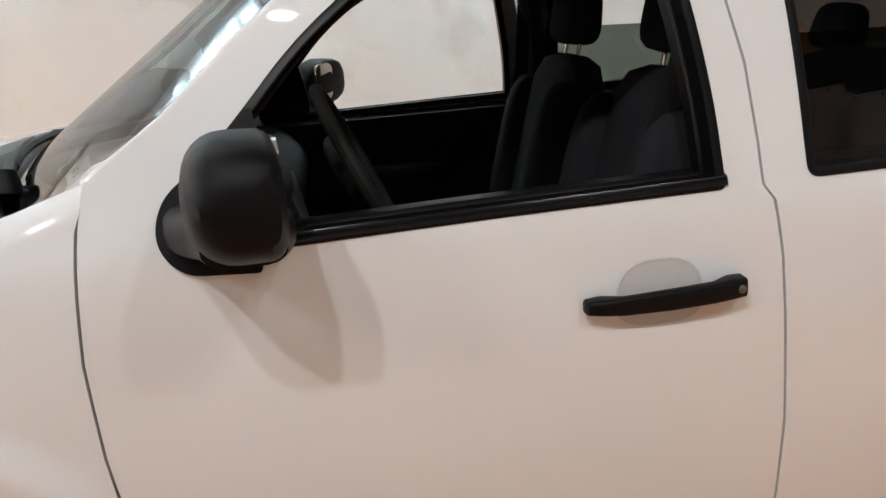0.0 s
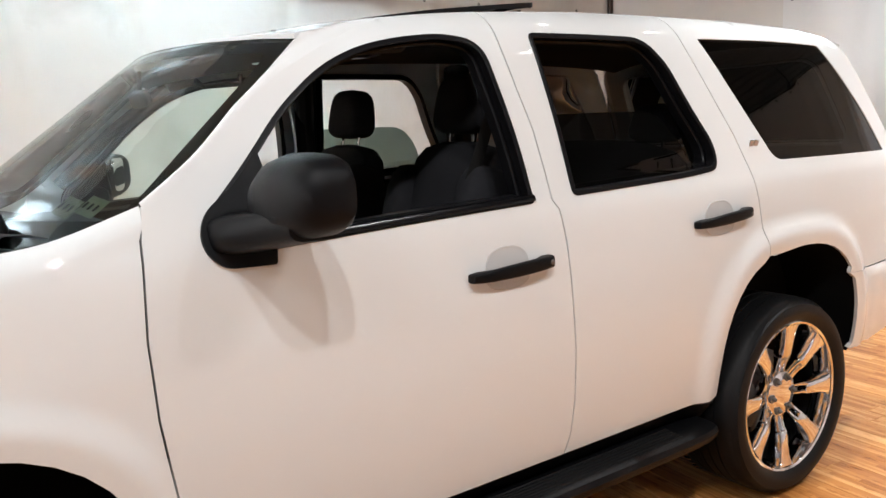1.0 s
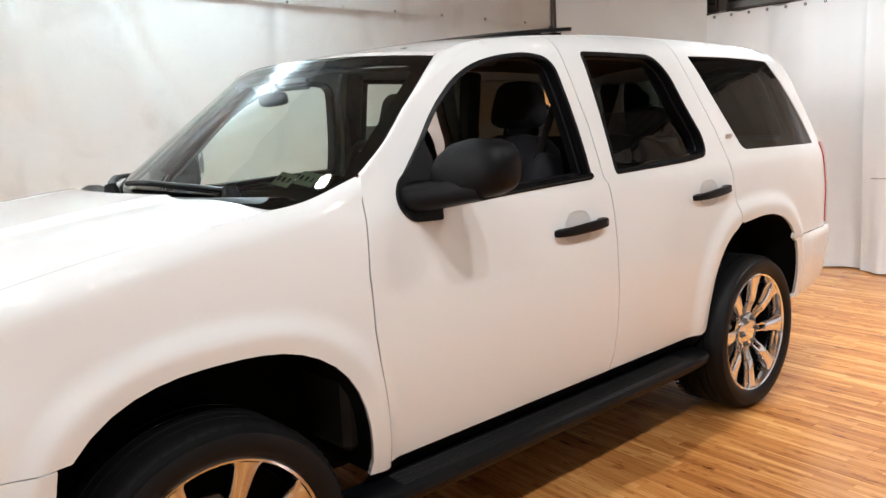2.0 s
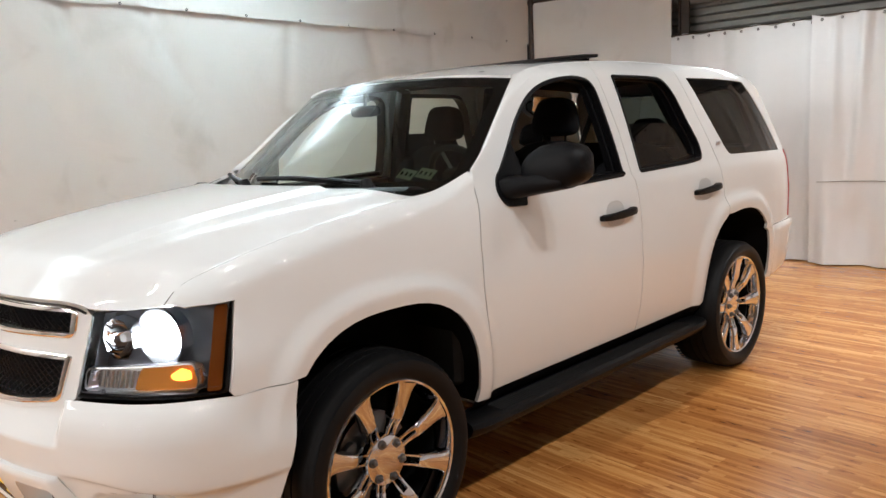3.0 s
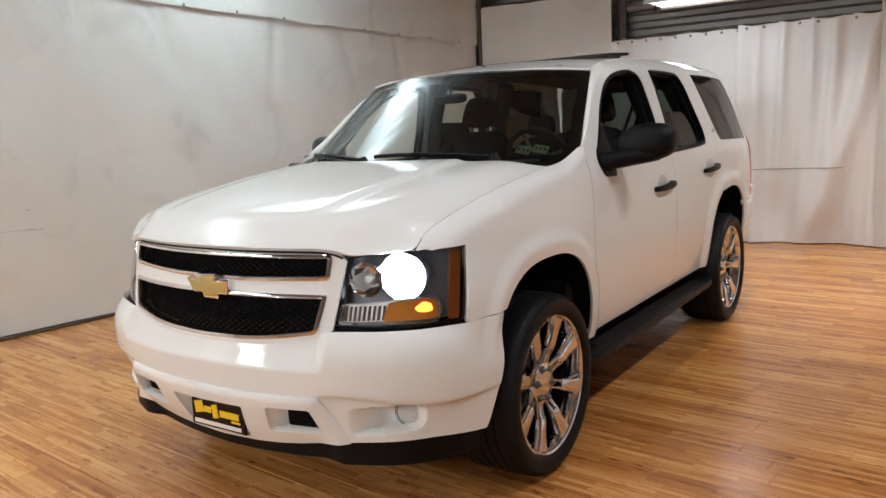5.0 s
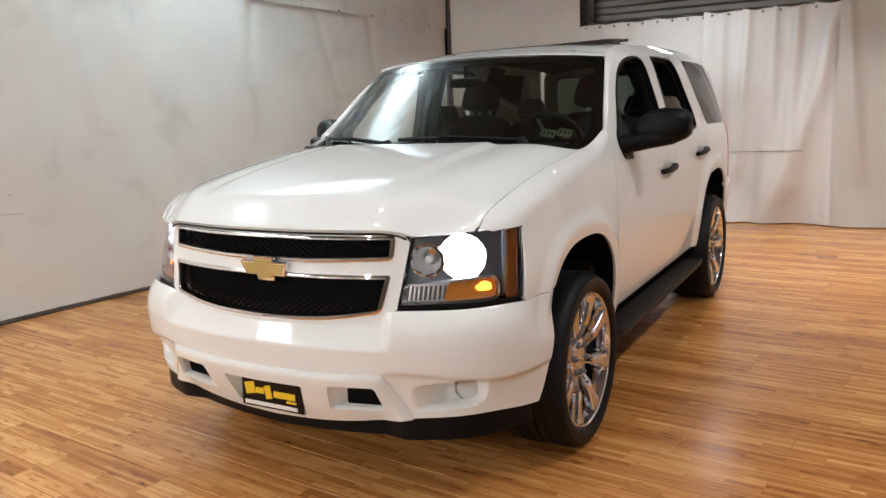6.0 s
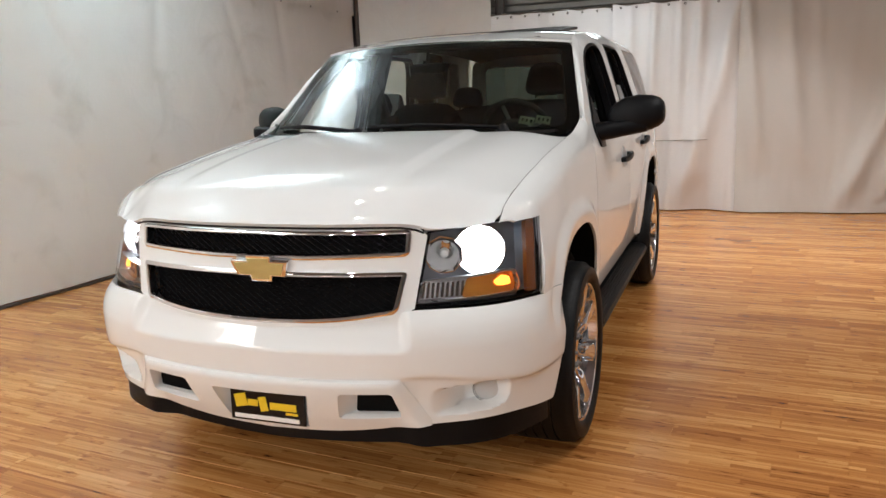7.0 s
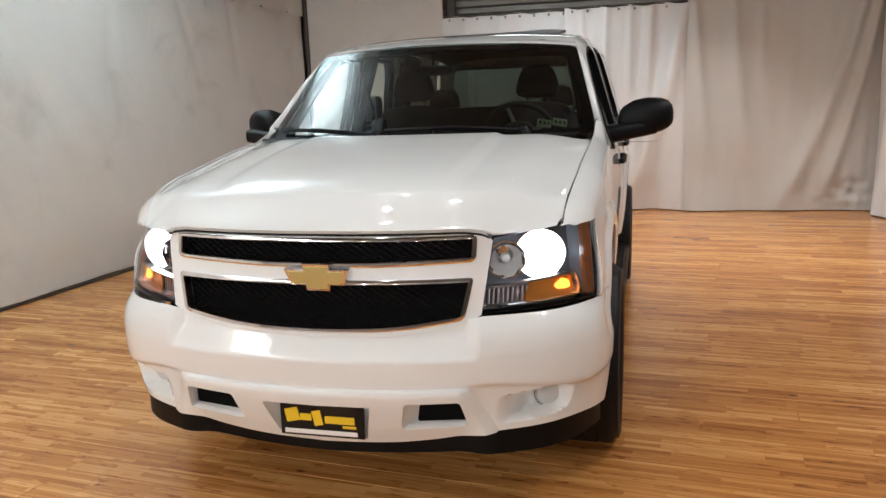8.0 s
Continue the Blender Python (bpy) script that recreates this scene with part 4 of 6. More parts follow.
for sg in (-1, 1):
    rows = recess(HOOK if sg > 0 else holes[1], 0.058, (0.5, 0.80, 0.80), (sg * 0.018, -0.002))
    hr = part("hook_recess", loft("hook_recess", rows), PAINT, suv, "white recess with a dark opening for the towing hook")
    bm = bmesh.new()
    bm.faces.new([bm.verts.new(p) for p in rows[-1][:-1]])
    part("hook_hole", bm, DARK, hr)
    fog = lathe([(0.0, 0.004), (0.04, 0.003), (0.050, 0.0), (0.0505, -0.006), (0.055, -0.006), (0.056, 0.001), (0.058, -0.004), (0.058, -0.03)], 32)
    bmesh.ops.recalc_face_normals(fog, faces=fog.faces[:])
    bmesh.ops.scale(fog, vec=(0.86, 1, 0.86), verts=fog.verts)
    fl = part("fog_lamp", fog, FOG_GLASS, suv, "round white fog lamp blank", look((-0.766, sg * 0.782, 0.462), (-1.8, sg * 1.15, 0.46)) @ pose(0, 0, 0, -90))
    part("ring", tube([(0.0528 * math.cos(a), 0.0, 0.0515 * math.sin(a)) for a in [6.2831853 * i / 32 for i in range(32)]], 0.0011, 6, True), SEAL, fl)

rows = recess(PLATE_HOLE, 0.060, (0.3, 0.86, 0.92), (0.0, 0.0))
pr = part("plate_recess", loft("plate_recess", rows), PAINT, suv)
bm = bmesh.new()
bm.faces.new([bm.verts.new(p) for p in rows[-1][:-1]])
part("recess_back", bm, PAINT, pr)
# the dark joint between bonnet and wings
for sg in (-1, 1):
    part("bonnet_seal", tube([(x, sg * (float(EDGE_Y(x)) - 0.001), float(EDGE(x)) - (0.0015 if sg < 0 else 0.006)) for x in np.linspace(-0.735 if sg < 0 else -0.55, 0.50, 40)], 0.0019, 6), SEAL, suv)
part("bonnet_seal", tube([(float(NOSE(abs(y))) - 0.0005, y, float(LIP(abs(y))) - 0.0065) for y in np.linspace(-0.60, 0.60, 50)], 0.0042, 6), SEAL, suv)
# dealer's plate with plain bars for its print
plate = part("number_plate", box(0.010, 0.318, 0.132, 0.003, 1), GLOSSY_BLACK, suv, "black dealer plate with yellow and white print", pose(-1.000, -0.008, 0.405, 0, 2, 0))
bars = [(0.112, 0.012, 0.052, 0.050, YELLOW), (0.060, 0.006, 0.044, 0.026, YELLOW), (0.016, 0.004, 0.034, 0.056, YELLOW), (-0.068, 0.000, 0.112, 0.028, YELLOW), (-0.104, -0.024, 0.052, 0.010, YELLOW), (0.004, -0.049, 0.276, 0.017, WHITE_PRINT), (0.010, 0.060, 0.150, 0.006, WHITE_PRINT)]
for y, z, w, h, mt in bars:
    part("print_bar", box(0.003, w, h, 0.0012, 1), mt, plate, at=pose(-0.0062, y, z, -12 if h > 0.04 else 0))


# ---- headlamps -------------------------------------------------------------
def face_in(d):
    """The face's chart set inwards by d."""
    def f(s, z):
        x, y, z = face(s, z)
        a = np.abs(s)
        e = 0.004
        tx, ty = FACE_X(a + e) - FACE_X(a - e), FACE_Y(a + e) - FACE_Y(a - e)
        k = np.maximum(np.hypot(tx, ty), 1e-6)
        return x + ty / k * d, y - np.sign(s) * tx / k * d, z
    return f


LAMP_S = [float(FACE_S(v)) for v in (0.606, 0.570, 0.926, 0.924)]


def headlamp(sg):
    a, b, c, d = LAMP_S
    loop = rounded([(a, 1.045, 0.012), ((a + c) / 2, 1.067, 0.2), (c, 1.071, 0.015), (d + 0.004, 0.93, 0.2), (d, 0.800, 0.02), ((b + d) / 2, 0.790, 0.2), (b, 0.792, 0.012)], 0.01)
    loop = [(s * sg, z) for s, z in loop]
    lamp_ob = part("headlamp", sheet("headlamp", loop, face_in(0.115), step=0.03, depth=-0.10, out=(-1, 0, 0)), LAMP_GREY, suv, "lit headlamp with an amber side strip")
    part("lens", sheet("lens", loop, face_in(0.002), step=0.03, depth=0.004, out=(-1, 0, 0)), CLEAR, lamp_ob, "clear lens")
    part("bezel", band("bezel", loop, face_in(0.012), 0.0045, 0.004, out=(-1, 0, 0)), GLOSSY_BLACK, lamp_ob)
    amber = rounded([(c - 0.060, 1.055), (c - 0.020, 1.059), (d - 0.014, 0.93), (d - 0.016, 0.808), (d - 0.062, 0.806), (c - 0.062, 0.93)], 0.012)
    part("side_marker", sheet("side_marker", [(s * sg, z) for s, z in amber], face_in(0.016), step=0.03, depth=0.02, out=(-1, 0, 0)), AMBER, lamp_ob, "amber side marker")
    low = rounded([(b + 0.022, 0.870), (c - 0.110, 0.888), (c - 0.088, 0.83), (c - 0.104, 0.798), (b + 0.014, 0.802)], 0.02)
    part("signal_bowl", sheet("signal_bowl", [(s * sg, z) for s, z in low], face_in(0.060), step=0.02, depth=-0.04, out=(-1, 0, 0)), SATIN, lamp_ob, "silvered signal reflector")
    part("signal_rim", band("signal_rim", [(s * sg, z) for s, z in low], face_in(0.034), 0.004, 0.004, out=(-1, 0, 0)), SATIN, lamp_ob)
    for k in range(9):
        q = b + 0.034 + 0.018 * k
        rib = rounded([(q, 0.860), (q + 0.010, 0.861), (q + 0.006, 0.808), (q - 0.004, 0.808)], 0.003)
        part("flute", sheet("flute", [(s * sg, z) for s, z in rib], face_in(0.056), step=0.02, depth=0.006, out=(-1, 0, 0)), CHROME, lamp_ob)
    lit = rounded([(b + 0.195, 0.874), (c - 0.108, 0.884), (c - 0.092, 0.834), (c - 0.106, 0.804), (b + 0.175, 0.804)], 0.016)
    part("signal_lens", sheet("signal_lens", [(s * sg, z) for s, z in lit], face_in(0.046), step=0.02, depth=0.006, out=(-1, 0, 0)), AMBER_SIGNAL, lamp_ob, "amber signal")
    blb = rounded([(c - 0.185, 0.850), (c - 0.152, 0.872), (c - 0.122, 0.862), (c - 0.116, 0.838), (c - 0.140, 0.834), (c - 0.172, 0.836)], 0.008)
    part("signal_bulb", sheet("signal_bulb", [(s * sg, z) for s, z in blb], face_in(0.040), step=0.02, depth=0.004, out=(-1, 0, 0)), AMBER_GLOW, lamp_ob, "lit amber bulb")
    for y, z, r, lit in ((0.680, 0.958, 0.066, False), (0.797 if sg < 0 else 0.818, 0.964, 0.088, True)):
        s = float(FACE_S(y)) * sg
        p = Vector([float(q) for q in face_in(0.085)(np.array(s), np.array(z))])
        aim = p + Vector((-1, -0.30 if sg < 0 else 0.06, -0.02))
        m = look(p, aim) @ pose(0, 0, 0, -90)
        bowl = lathe([(0.016, -0.014), (r * 0.38, -0.008), (r * 0.66, 0.006), (r * 0.86, 0.024), (r, 0.046), (r * 1.05, 0.046), (r * 1.05, 0.0)], 22 if lit else 9)
        for f in bowl.faces:
            f.smooth = False
        bw = part("reflector", bowl, BOWL if lit else CHROME, lamp_ob, "chrome reflector bowl", m)
        if lit:
            part("bulb_glow", lathe([(0.0, 0.060), (0.020, 0.056), (0.036, 0.044), (0.044, 0.028), (0.046, 0.012), (0.040, -0.002)], 24), BEAM, bw, "blazing white light")
        else:
            part("bulb_cap", lathe([(0.0, 0.030), (0.014, 0.026), (0.018, 0.0)], 16), ENAMEL, bw)


for sg in (-1, 1):
    headlamp(sg)

# ---- wheels ----------------------------------------------------------------
RIM = 0.306
OUT = curve((-0.1, 0.975), (3, 0.968))


def wheel_part(x, sg, turn):
    """The wheel's own frame: y points out of the car."""
    m = pose(x, sg * 0.0, TYRE - SINK) @ (pose(0, OUT(x), 0) if sg > 0 else pose(0, -OUT(x), 0, 0, 0, 180)) @ pose(0, 0, 0, 0, turn, 0)
    barrel = lathe([(RIM + 0.002, 0.022), (RIM - 0.004, 0.026), (RIM - 0.012, 0.022), (RIM - 0.016, 0.008), (RIM - 0.026, -0.06), (RIM - 0.03, -0.19), (RIM + 0.003, -0.21), (RIM + 0.003, -0.20)], 72)
    w = part("wheel", barrel, WHEEL_CHROME, suv, "chrome eight-spoke alloy wheel", m)
    # tyre: lathed carcass with tread blocks
    R = TYRE
    prof = [(RIM - 0.004, 0.016), (RIM + 0.004, 0.026), (RIM + 0.020, 0.038), (RIM + 0.045, 0.043), (RIM + 0.068, 0.036), (R - 0.024, 0.022), (R - 0.010, 0.006), (R - 0.004, -0.012)]
    grooves = []
    for y in (-0.050, -0.095, -0.140, -0.185):
        grooves += [(R - 0.001, y + 0.016), (R - 0.001, y + 0.004), (R - 0.009, y + 0.003), (R - 0.009, y - 0.003), (R - 0.001, y - 0.004)]
    prof += grooves + [(R - 0.004, -0.232), (R - 0.024, -0.258), (RIM + 0.06, -0.268), (RIM, -0.25)]
    tyre = part("tyre", lathe(prof, 96), RUBBER, w, "black low-profile tyre")
    bm = bmesh.new()
    for i in range(72):
        a = 6.2831853 * i / 72
        for y0, y1, sk in ((0.014, -0.026, 0.35), (-0.218, -0.256, -0.35)):
            vs = []
            for y, r, s in ((y0, R - 0.0135, 0), (y0 - 0.012, R - 0.0035, 0.1), (y1, R - 0.0005, 1)):
                for da in (-0.027, 0.027):
                    aa = a + da + sk * 0.06 * s
                    vs.append(bm.verts.new((math.cos(aa) * r, y, math.sin(aa) * r)))
            bm.faces.new((vs[0], vs[1], vs[3], vs[2])); bm.faces.new((vs[2], vs[3], vs[5], vs[4]))
    tagged(part("tread", bm, RUBBER, tyre), kind="stuff")
    for i in range(8):
        a = 6.2831853 * (i + 0.5) / 8
        rot = Matrix.Rotation(a, 4, "Y")
        bm = bmesh.new()
        # a flat paddle towards the rim, carried by two narrow rails from the hub
        paddle = [(0.152, 0.0250, -0.004, -0.048), (0.166, 0.0262, 0.004, -0.048), (0.205, 0.0285, 0.008, -0.048), (0.250, 0.033, 0.013, -0.048), (0.276, 0.039, 0.017, -0.048), (0.290, 0.050, 0.019, -0.048)]
        rail = [(0.080, 0.0075, -0.026, -0.060), (0.110, 0.0075, -0.022, -0.058), (0.135, 0.0078, -0.014, -0.052), (0.158, 0.0082, -0.001, -0.048)]
        for off, secs in ((0.0, paddle), (-0.0165, rail), (0.0165, rail)):
            rings = []
            for r, hw, f, b in secs:
                c = min(0.004, hw * 0.4)
                rings.append([bm.verts.new((off + xx, yy, r)) for xx, yy in ((-hw, b), (-hw, f - 0.010), (-hw + c, f - 0.004), (-hw * 0.45, f), (hw * 0.45, f), (hw - c, f - 0.004), (hw, f - 0.010), (hw, b))])
            for p, q in zip(rings, rings[1:]):
                for j in range(8):
                    bm.faces.new((p[j], p[(j + 1) % 8], q[(j + 1) % 8], q[j]))
            bm.faces.new(rings[0][::-1])
        bmesh.ops.recalc_face_normals(bm, faces=bm.faces[:])
        bmesh.ops.transform(bm, matrix=rot, verts=bm.verts)
        part("spoke", bm, WHEEL_CHROME, w)
    # dark cup added inside the chrome barrel, for the shade between the spokes
    part("inner_barrel", lathe([(RIM - 0.034, -0.050), (RIM - 0.038, -0.19), (0.05, -0.192)], 48), DARK, w)
    hub = lathe([(0.0, -0.012), (0.040, -0.012), (0.062, -0.015), (0.090, -0.022), (0.098, -0.034), (0.098, -0.075)], 48)
    part("hub_cap", hub, WHEEL_CHROME, w)
    for i in range(6):
        a = 6.2831853 * (i + 0.25) / 6
        nut = lathe([(0.0, 0.002), (0.006, 0.001), (0.0085, -0.003), (0.0095, -0.012), (0.0165, -0.013), (0.018, -0.018), (0.018, -0.03)], 16)
        part("lug_nut", nut, STEEL, w, at=pose(math.cos(a) * 0.070, 0.0, math.sin(a) * 0.070))
    part("brake_disc", lathe([(0.06, -0.10), (0.165, -0.10), (0.165, -0.125), (0.06, -0.125)], 40), STEEL, w)
    part("caliper", prism(rounded([(0.08, 0.10), (0.19, 0.06), (0.19, -0.06), (0.08, -0.10)], 0.03), -0.14, -0.075, 0.006), STEEL, w)


for x, t in ((-0.015, 4), (2.958, 19)):
    for sg in (-1, 1):
        wheel_part(x, sg, t)


# ---- door mirrors, handles, running boards ---------------------------------
def shell(profile_rows, close=True):
    """A closed skin over rings of equal length."""
    bm = bmesh.new()
    rings = [[bm.verts.new(p) for p in r] for r in profile_rows]
    n = len(rings[0])
    for a, b in zip(rings, rings[1:]):
        for j in range(n):
            bm.faces.new((a[j], a[(j + 1) % n], b[(j + 1) % n], b[j]))
    if close:
        bm.faces.new(rings[0][::-1]); bm.faces.new(rings[-1])
    bmesh.ops.recalc_face_normals(bm, faces=bm.faces[:])
    return bm


def fold(bm, sg):
    """The passenger's mirror is folded in a little, so that its glass looks inwards."""
    if sg > 0:
        bmesh.ops.rotate(bm, cent=(0.83, 0.95, 0), matrix=Matrix.Rotation(radians(-25), 3, "Z"), verts=bm.verts)
    return bm


def mirror_part(sg):
    # head: rings across y from the stalk out to the tip, each a rounded section in x, z
    rings = []
    for y, x0, x1, z0, z1 in ((0.965, 0.815, 0.890, 1.330, 1.385), (0.975, 0.804, 0.914, 1.298, 1.418), (0.995, 0.796, 0.922, 1.288, 1.440), (1.045, 0.792, 0.930, 1.285, 1.468), (1.112, 0.796, 0.940, 1.288, 1.481),
                              (1.180, 0.808, 0.948, 1.302, 1.476), (1.214, 0.824, 0.950, 1.318, 1.464), (1.236, 0.842, 0.944, 1.338, 1.440), (1.243, 0.868, 0.915, 1.362, 1.412)):
        cx, cz, hx, hz = (x0 + x1) / 2 - 0.008, (z0 + z1) / 2 - 0.008, (x1 - x0) / 2, (z1 - z0) / 2
        ring = []
        for j in range(28):
            a = 6.2831853 * j / 28
            c, s = math.cos(a), math.sin(a)
            p, q = (0.92, 0.80) if c < 0 else (0.34, 0.62)
            ring.append((cx + hx * math.copysign(abs(c) ** p, c), sg * y, cz + hz * math.copysign(abs(s) ** q, s)))
        rings.append(ring)
    mirror_ob = part("door_mirror", fold(shell(rings), sg), PLASTIC, suv, "large black plastic door mirror")
    arm = []
    for y, x0, x1, z0, z1 in ((0.905, 0.712, 0.890, 1.246, 1.338), (0.950, 0.716, 0.905, 1.246, 1.342), (0.990, 0.735, 0.928, 1.252, 1.345), (1.04, 0.765, 0.938, 1.262, 1.352), (1.10, 0.79, 0.938, 1.272, 1.36), (1.16, 0.81, 0.934, 1.284, 1.36)):
        cx, cz, hx, hz = (x0 + x1) / 2, (z0 + z1) / 2, (x1 - x0) / 2, (z1 - z0) / 2
        arm.append([(cx + hx * math.copysign(abs(math.cos(a)) ** 0.6, math.cos(a)), sg * y, cz + hz * math.copysign(abs(math.sin(a)) ** 0.6, math.sin(a))) for a in [6.2831853 * j / 20 for j in range(20)]])
    part("mirror_arm", shell(arm), PLASTIC, mirror_ob)
    glass_loop = rounded([(1.005, 1.305), (1.120, 1.310), (1.130, 1.440), (1.100, 1.455), (1.015, 1.450)], 0.04)
    pane = prism([(sg * y, z) for y, z in glass_loop], 0.902, 0.9145, 0.0, "x")
    for v in pane.verts:
        v.co.x += 0.148 * (abs(v.co.y) - 1.0)
    part("mirror_glass", fold(pane, sg), MIRROR, mirror_ob, "silvered mirror glass")
    foot = [p for p in rounded([(0.712, 1.345, 0.05), (0.692, 1.275, 0.06), (0.735, 1.216, 0.05), (0.866, 1.210, 0.008), (0.874, 1.262, 0.02), (0.905, 1.300, 0.03), (0.872, 1.480, 0.02), (0.858, 1.472, 0.01), (0.80, 1.405, 0.08)])]
    part("mirror_foot", sheet("mirror_foot", foot, lambda x, z: (x, -half(x, z) - 0.010, z), step=0.03, depth=0.03, mirror=sg > 0), PLASTIC, mirror_ob, "black sail plate")
    # parting line of the cover
    edge = []
    for y, x0, x1 in ((0.985, 0.776, 0.935), (1.050, 0.760, 0.945), (1.120, 0.764, 0.942), (1.185, 0.780, 0.938), (1.222, 0.806, 0.932)):
        edge.append((x0 + 0.030, sg * y, 1.336 + 0.06 * (y - 1.05)))
    part("cover_edge", fold(tube(edge, 0.002, 6), sg), RUBBER, mirror_ob)


for sg in (-1, 1):
    mirror_part(sg)


def handle_part(x0, z0, sg, lift):
    """A bar handle before a round painted cup."""
    ln = 0.300
    y = lambda x, z: float(half(x, z))
    rings = []
    # a flat lever, deeper at its ends, that stands off the door between two feet
    for t, hz, near, far in ((0.0, 0.010, 0.0, 0.020), (0.012, 0.013, -0.004, 0.028), (0.10, 0.0155, -0.004, 0.036), (0.17, 0.0165, 0.010, 0.039), (0.22, 0.017, 0.020, 0.041), (0.5, 0.0195, 0.024, 0.044),
                             (0.78, 0.0195, 0.020, 0.043), (0.83, 0.0195, 0.010, 0.042), (0.90, 0.0195, -0.004, 0.041), (0.985, 0.0185, -0.004, 0.036), (1.0, 0.015, 0.0, 0.028)):
        x, z = x0 + ln * t, z0 + 0.012 * t + lift * t
        w0, cy, hy = y(x, z), (near + far) / 2, (far - near) / 2
        rings.append([(x, sg * (w0 + cy + hy * math.copysign(abs(math.cos(a)) ** 0.45, math.cos(a))), z + hz * math.copysign(abs(math.sin(a)) ** 0.55, math.sin(a))) for a in [6.2831853 * (k + 0.5) / 20 for k in range(20)]])
    h = part("door_handle", shell(rings), PLASTIC, suv, "black plastic pull handle")
    part("lock", lathe([(0.0, 0.002), (0.006, 0.0015), (0.008, 0.0), (0.008, -0.006)], 16, m=pose(x0 + ln * 0.945, sg * (y(x0 + ln, z0) + 0.0385), z0 + 0.012, 0, 0, 0 if sg > 0 else 180)), STEEL, h)
    # cup: a shallow dish with a soft rim, its shade put into the colour
    cx, cz = x0 + ln * 0.48, z0 + 0.012
    rows = []
    for r, d in ((1.0, 0.0008), (0.97, 0.0035), (0.93, 0.0025), (0.84, 0.0018), (0.5, 0.0012), (0.02, 0.001)):
        ring = [(cx + 0.082 * r * math.copysign(abs(math.cos(a)) ** 0.7, math.cos(a)) * (1 - 0.12 * math.sin(a)), cz + 0.062 * r * math.copysign(abs(math.sin(a)) ** 0.7, math.sin(a))) for a in [6.2831853 * j / 36 for j in range(37)]]
        rows.append([(px, sg * (y(px, pz) + d), pz) for px, pz in ring])
    part("handle_cup", loft("handle_cup", rows if sg < 0 else [r[::-1] for r in rows], 60), CUP_SHADE, h, "painted recess")


# body white turned greyer, to carry the shade of the handle cups
CUP_SHADE = mat("cup_paint", (0.60, 0.605, 0.60), 0.34, coat=0.6, vary=0.03)
for sg in (-1, 1):
    handle_part(1.420, 1.087, sg, 0.0)
    handle_part(2.408, 1.122, sg, 0.006)


def running_board(sg):
    xs = np.linspace(0.42, 2.50, 40)
    prof = [(0.850, 0.375), (0.900, 0.384), (0.975, 0.380), (0.998, 0.370), (1.006, 0.352), (0.996, 0.326), (0.97, 0.306), (0.86, 0.300)]
    rows = []
    for x in xs:
        e = min(1, min(x - 0.40, 2.52 - x) / 0.16)
        k = 0.72 + 0.28 * math.sqrt(max(0, 1 - (1 - e) ** 2))
        rows.append([(x, sg * (0.86 + (y - 0.86) * k), 0.36 + (z - 0.36) * (0.6 + 0.4 * k)) for y, z in prof])
    bm = shell(rows)
    rb = part("running_board", bm, PLASTIC, suv, "black ribbed running board")
    for y in np.linspace(0.900, 0.972, 6):
        part("tread_rib", box(1.70, 0.008, 0.008, 0.003, 1, pose(1.46, sg * y, 0.384 - 0.05 * (y - 0.905))), RUBBER, rb)
    for x in (0.75, 1.45, 2.15):
        part("bracket", box(0.05, 0.35, 0.03, 0.006, 1, pose(x, sg * 0.75, 0.33)), STEEL, rb)


for sg in (-1, 1):
    running_board(sg)

# ---- roof light, wipers, stickers, badge -----------------------------------
hatch_loop = rounded([(1.40, -0.59), (1.40, 0.59), (2.045, 0.59), (2.045, -0.59)], 0.05)
hatch = part("sunroof", sheet("sunroof", hatch_loop, lambda x, y: (x, y, roof(x, y)[2] + 0.002 + 0.052 * (x - 1.40) * (1 - smooth(-0.48, -0.10, y))), step=0.05, depth=0.016, out=(0, 0, 1)), SEAL, suv, "dark glass sunroof tilted open")
part("sunroof_seal", band("sunroof_seal", hatch_loop, roof, 0.018, 0.0012, out=(0, 0, 1)), SEAL, suv)
part("wind_net", loft("wind_net", [[(x, y, float(roof(2.02, y)[2]) + dz) for y in np.linspace(-0.53, 0.53, 15)] for x, dz in ((2.01, -0.01), (2.02, 0.012))]), SEAL, hatch, "black mesh under the raised glass")


def wiper(y0, y1):
    pts = []
    for t in np.linspace(0, 1, 12):
        y = y0 + (y1 - y0) * t
        z = 1.325 + 0.030 * math.sin(t * 2.2)
        pts.append((float(screen(y, z)[0]) - 0.022 - 0.012 * math.sin(math.pi * t), y, z + 0.018))
    arm = part("wiper", tube(pts[:8], [0.018] + [0.014] * 3 + [0.010] * 4, 8, flat=0.7), PLASTIC, suv, "black windscreen wiper")
    blade = [(p[0] + 0.008, p[1], p[2] - 0.006) for p in pts[2:]]
    part("blade", tube(blade, 0.011, 6), RUBBER, arm)
    part("pivot", lathe([(0.0, 0.036), (0.022, 0.032), (0.030, 0.0), (0.030, -0.02)], 16, m=pose(pts[0][0] - 0.01, y0, 1.328, 70)), PLASTIC, arm)


